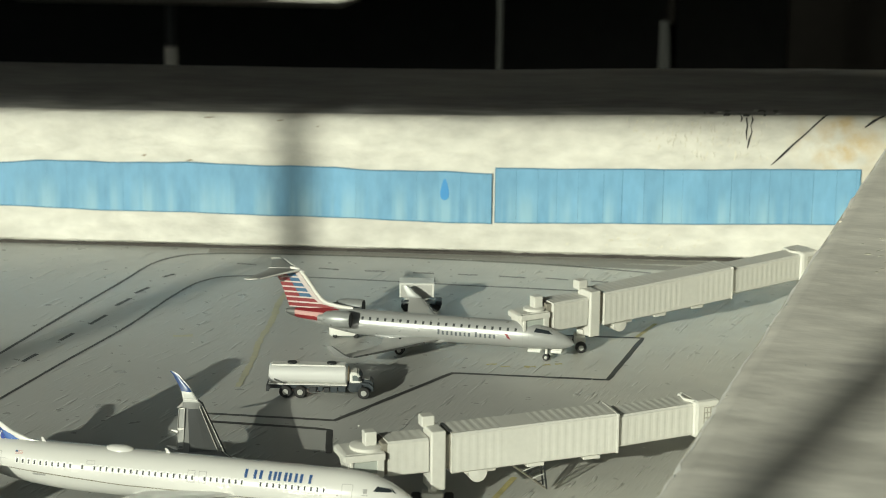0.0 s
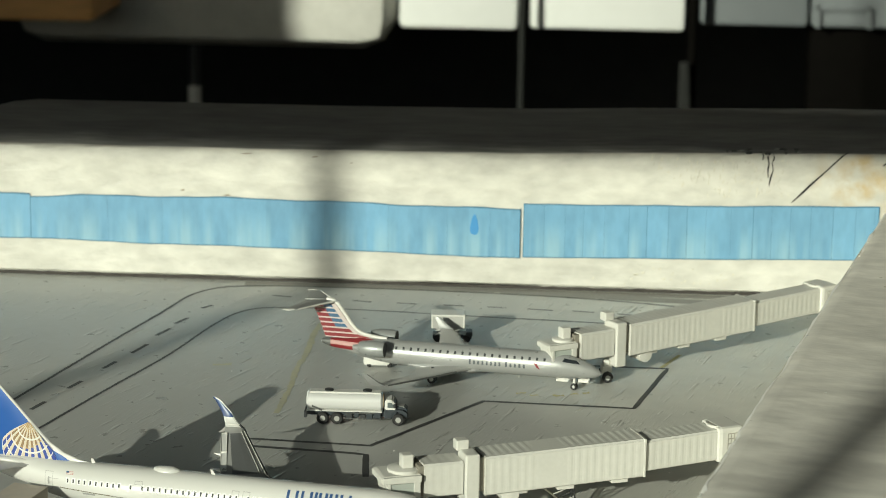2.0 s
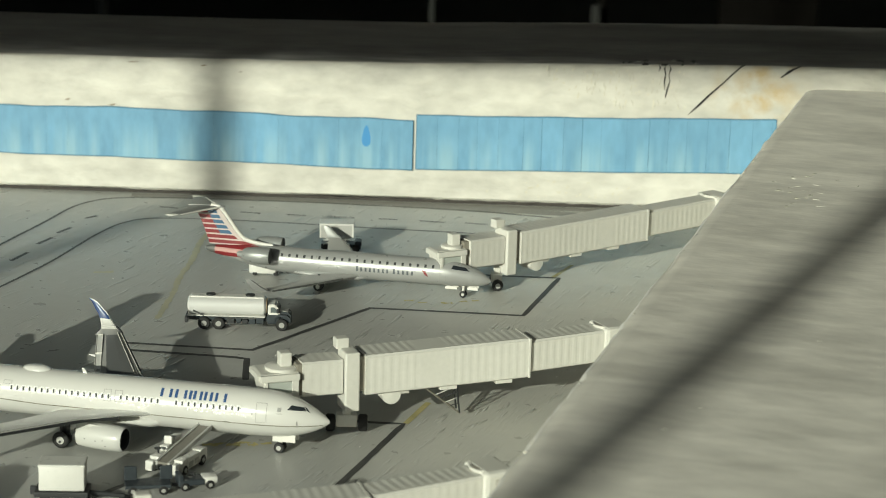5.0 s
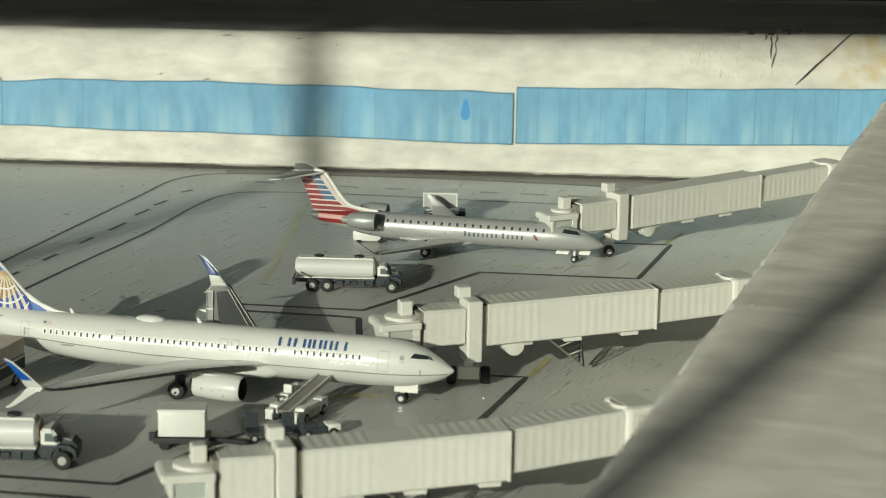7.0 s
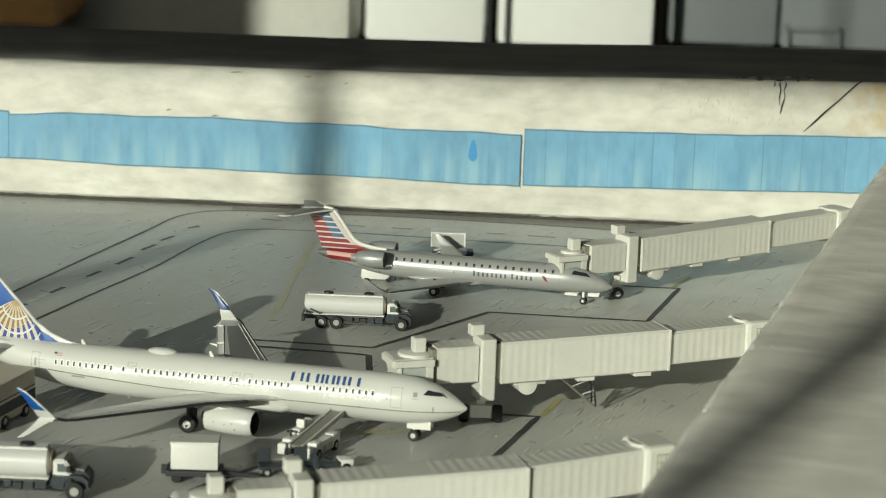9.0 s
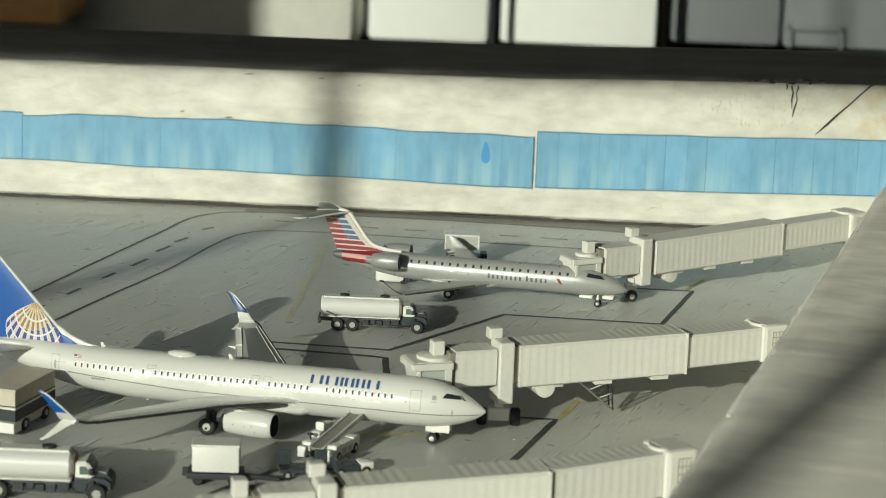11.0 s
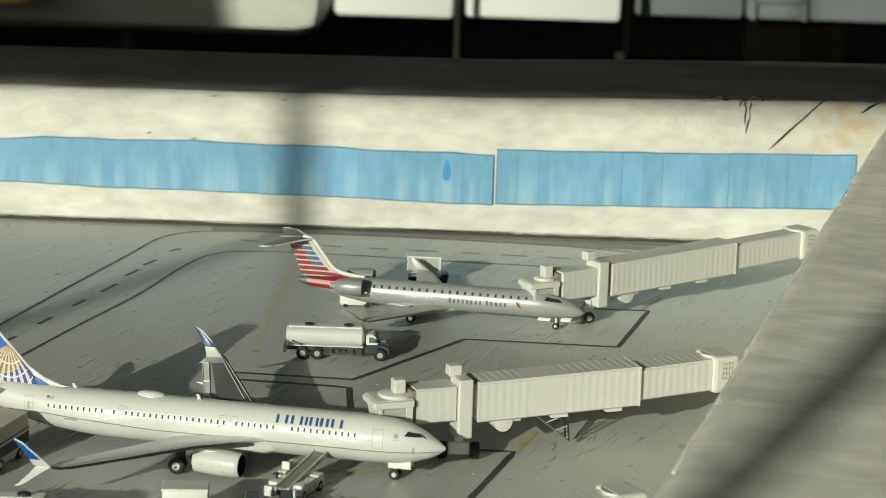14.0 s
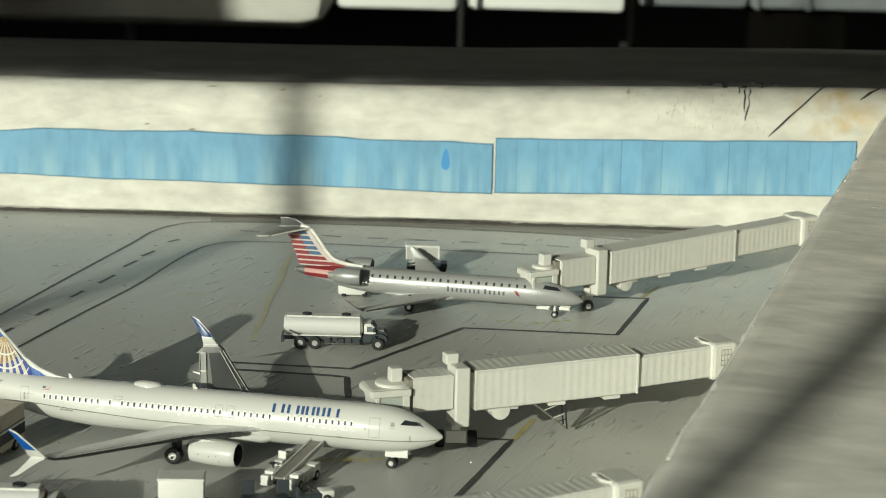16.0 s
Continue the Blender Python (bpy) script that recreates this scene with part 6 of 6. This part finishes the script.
def cargo_loader(at):
    """Front towards -x."""
    ob = thing("box_truck", at, "beige box truck with a dark navy band, below the airliner tail", "truck")
    bm = bmn()
    box(bm, 0, 17, -4.0, 4.0, 5.4, 8.9, 0.15)
    up = part("upper_body", bm, M_TAN, ob, "pale beige upper box")
    bm = bmn()
    box(bm, 0.1, 17.1, -4.05, 4.05, 8.85, 9.25, 0.15)
    part("roof", bm, M_TAN, up, "pale tan roof panel")
    bm = bmn()
    box(bm, -0.06, 17.06, -4.06, 4.06, 5.75, 6.0, 0.05)
    part("dark_line", bm, M_BLACK, up, "thin black line")
    bm = bmn()
    box(bm, -0.1, 17.1, -4.08, 4.08, 2.9, 5.3, 0.1)
    part("lower_body", bm, M_NAVYBOX, ob, "dark navy band")
    bm = bmn()
    box(bm, -0.15, 17.2, -4.14, 4.14, 5.25, 5.6, 0.08)
    part("trim_strip", bm, M_TRUCKWHITE, up, "white line")
    bm = bmn()
    box(bm, -0.9, 2.4, -4.2, 4.2, 0.7, 2.8, 0.2)
    part("bumper", bm, M_TRUCKWHITE, ob, "white front bumper")
    for y in (-3.7, 3.7):
        bm = bmn()
        arch = [(2.4, 2.95), (17.0, 2.95), (17.0, 1.3), (15.4, 1.3)]
        arch += [(13.4 + 2.0 * math.cos(a), 1.3 + 1.25 * math.sin(a)) for a in (radians(30 + 20 * i) for i in range(7))]
        arch += [(11.4, 1.3), (6.6, 1.3)]
        arch += [(4.6 + 2.0 * math.cos(a), 1.3 + 1.25 * math.sin(a)) for a in (radians(30 + 20 * i) for i in range(7))]
        arch += [(2.6, 1.3), (2.4, 1.3)]
        prism(bm, arch, "y", y - 0.2, y + 0.2)
        part("skirt", bm, M_TAN, ob, "beige skirt with wheel arches")
    bm = bmn()
    box(bm, 2.0, 16.8, -3.2, 3.2, 1.5, 3.0, 0.2)
    part("chassis", bm, M_BLACK, ob, "black chassis")
    for x in (4.6, 13.4):
        for s in (-1, 1):
            wheel(ob, x, s * 3.5, 1.4, 1.4, 0.9)
    return ob


cargo_loader(mm_pose(-100.6, -236.2, 0, 0, 0, 76))


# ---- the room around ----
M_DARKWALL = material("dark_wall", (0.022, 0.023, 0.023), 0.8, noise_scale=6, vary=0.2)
M_ROOMWALL = material("room_wall", (0.5, 0.49, 0.45), 0.8, noise_scale=4, vary=0.05)
M_PANEL = material("white_panel", (0.75, 0.76, 0.74), 0.45, noise_scale=8, vary=0.03)
M_PANELGREY = material("grey_panel", (0.16, 0.175, 0.185), 0.5, noise_scale=8, vary=0.04)
M_SOFA = material("grey_cloth", (0.64, 0.63, 0.58), 0.85, noise_scale=40, vary=0.1)
M_WOOD = material("orange_wood", (0.75, 0.42, 0.16), 0.45, noise_scale=20, vary=0.2, stretch=(0.2, 1, 1))
M_BROWNDARK = material("dark_brown", (0.004, 0.0037, 0.0033), 0.7, noise_scale=12, vary=0.2, ior=1.03)
M_FLOORROOM = material("room_floor", (0.05, 0.045, 0.04), 0.7, noise_scale=10, vary=0.2)


def slab(name, x0, x1, y0, y1, z0, z1, mat, label, category="wall"):
    bm = bmn()
    box(bm, x0, x1, y0, y1, z0, z1)
    return tagged(part(name, bm, mat), label, category, kind="structure")


WY = -1250
slab("room_floor", -2100, 1500, WY, 2700, -760, -740, M_FLOORROOM, "dark room floor", "floor")
slab("ceiling", -2100, 1500, WY, 2700, 1500, 1520, M_ROOMWALL, "plain room ceiling", "ceiling")
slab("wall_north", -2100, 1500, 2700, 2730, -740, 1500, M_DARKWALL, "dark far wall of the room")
slab("wall_east", 1500, 1530, WY, 2730, -740, 1500, M_ROOMWALL, "plain side wall of the room")
slab("wall_west", -2130, -2100, WY, 2730, -740, 1500, M_ROOMWALL, "plain side wall of the room")
slab("wall_south", -2130, 1530, WY - 60, WY, -740, 110, M_ROOMWALL, "wall below the window")
slab("wall_south", -2130, 1530, WY - 60, WY, 950, 1500, M_ROOMWALL, "wall above the window")
slab("wall_south", -106, 1530, WY - 60, WY, 110, 950, M_ROOMWALL, "wall beside the window")
slab("wall_south", -2130, -1940, WY - 60, WY, 110, 950, M_ROOMWALL, "wall beside the window")
win = thing("window_1", mm_pose(0, WY, 0), "white window with slim upright bars", "window", kind="structure")
for x in (-686, -976, -1266):
    bm = bmn()
    box(bm, x - 3.9, x + 3.9, -8, 0, 110, 950, 1)
    part("upright_bar", bm, M_PANEL, win)
# unseen bar added across the window to keep the block's roof in shadow
bm = bmn()
box(bm, -1940, -106, -10, 2, 431, 460, 1)
part("roof_shade_bar", bm, M_PANEL, win)
slab("ground", -6000, 4000, -7000, WY - 60, -780, -745, M_FLOORROOM, "dark ground outside the window", "ground")
# unseen pole, added only to cast the shadow band across the timber beam
pole = thing("leaning_pole", mm_pose(0, 0, 0), "slim unseen pole leaning outside the window, added to shade the beam, standing on the ground", "pole")
bm = bmn()
tube(bm, (-166.2, -1420, -745), (-854.7, -1420, 1550), 5.4, 14)
part("rod", bm, M_PANEL, pole, smooth=True)
glow = bpy.data.lights.new("window_sky", "AREA")
glow.shape, glow.size, glow.size_y, glow.energy, glow.color = "RECTANGLE", 1.8, 0.84, 2.7, (0.88, 0.94, 1.0)
lamp = new("window_sky", glow)
lamp.matrix_world = look((-1.02, (WY - 30) * MM, 0.53), (-1.02, 0, 0.3))


def beyond(x, z):
    """Place on the far furniture, from its outline as seen at 1.1 m behind the block."""
    return 19 + (x - 19) * 1.47, 172 + (z - 172) * 1.47


FY = 1930
FEET = -447


def far_box(name, x0, x1, z0, z1, mat, label, category, depth=300, y=FY, bevel=6.0, door=False):
    (a, c), (b, d) = beyond(x0, z0), beyond(x1, z1)
    ob = thing(name, mm_pose(0, 0, 0), label, category)
    bm = bmn()
    box(bm, a + (3 if door else 0), b - (3 if door else 0), y + (14 if door else 0), y + depth, c + (3 if door else 0), d, bevel)
    part("body", bm, mat, ob, smooth=True)
    if door:
        bm = bmn()
        box(bm, a, b, y, y + 16, c, d - 6, bevel)
        part("door", bm, mat, ob, smooth=True)
    return ob


far_box("white_cabinet", -134, -41, -70, 420, M_PANEL, "white cabinet with rounded lower edge, in sunlight", "cabinet", door=True, bevel=7)
far_box("white_cabinet", -32, 88, -68, 420, M_PANEL, "white cabinet in sunlight at the back of the room", "cabinet", door=True)
far_box("grey_cabinet", 99, 182, -62, 420, M_PANELGREY, "grey cabinet at the back of the room", "cabinet", door=True)
hc = far_box("grey_cabinet", 184, 420, -62, 420, M_PANELGREY, "grey cabinet with a framed handle", "cabinet", door=True)
(ha, hz0), (hb, hz1) = beyond(182, -70), beyond(230, -45)
bm = bmn()
for q in ((ha + 8, hb, hz1 - 5, hz1), (ha + 8, ha + 13, hz0 + 12, hz1), (hb - 5, hb, hz0 + 12, hz1)):
    box(bm, q[0], q[1], FY - 8, FY + 2, q[2], q[3], 1)
part("handle", bm, M_PANELGREY, hc, "grey bar handle")
arm = far_box("grey_armchair", -440, -140, -88, 300, M_SOFA, "grey upholstered armchair side with rounded corner", "armchair", 380, FY - 10, 34)
(sx, sz), (_, tz) = beyond(-302, FEET), beyond(-302, -124)
bm = bmn()
lathe(bm, [(0, 8.5), (tz - sz - 4, 8), (tz - sz, 6)], (sx, FY + 60, sz), "z", 16)
part("leg", bm, M_HUB, arm, "white furniture leg", smooth=True)
bm = bmn()
lathe(bm, [(0, 7), (60, 7)], (sx, FY + 60, tz - 3), "z", 12)
part("leg_pin", bm, M_BLACK, arm, smooth=True)
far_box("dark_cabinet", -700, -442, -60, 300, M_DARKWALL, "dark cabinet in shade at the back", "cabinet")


def far_post(name, x, z0, z1, r, mat, label, category, y=FY - 40):
    a, c = beyond(x, z0)
    _, d = beyond(x, z1)
    ob = thing(name, mm_pose(0, 0, 0), label, category)
    bm = bmn()
    lathe(bm, [(0, r * 1.5), (14, r * 1.4), (16, r), (d - c, r)], (a, y, c), "z", 16)
    part("post", bm, mat, ob, smooth=True)
    return ob


far_post("dark_pole", -37, FEET, 400, 3.6, M_STANDGREY, "thin dark pole standing on the floor", "pole")
far_post("dark_pole", 93, FEET, 400, 5.5, M_BROWNDARK, "dark pole standing on the floor", "pole")
far_box("wooden_tray", -560, -351, -56, -20, M_WOOD, "orange wooden tray edge in sunlight", "tray", 200, FY - 160, 4)
far_box("brown_board", 186, 262, FEET, -64, M_BROWNDARK, "dark brown board below the cabinet", "board", 40, FY + 30, 3)


def far_stand():
    ob = thing("metal_stand", mm_pose(0, 0, 0), "dark metal A-shaped stand on the floor", "stand")
    (a, c), (b, d) = beyond(82, FEET), beyond(104, -84)
    for x0, x1 in ((a, a + 6), (b + 8, a + 8)):
        bm = bmn()
        tube(bm, (x0, FY - 70, c), (x1, FY - 70, d), 4.5, 10)
        part("stand_leg", bm, M_STANDGREY, ob, "dark metal leg", smooth=True)


far_stand()
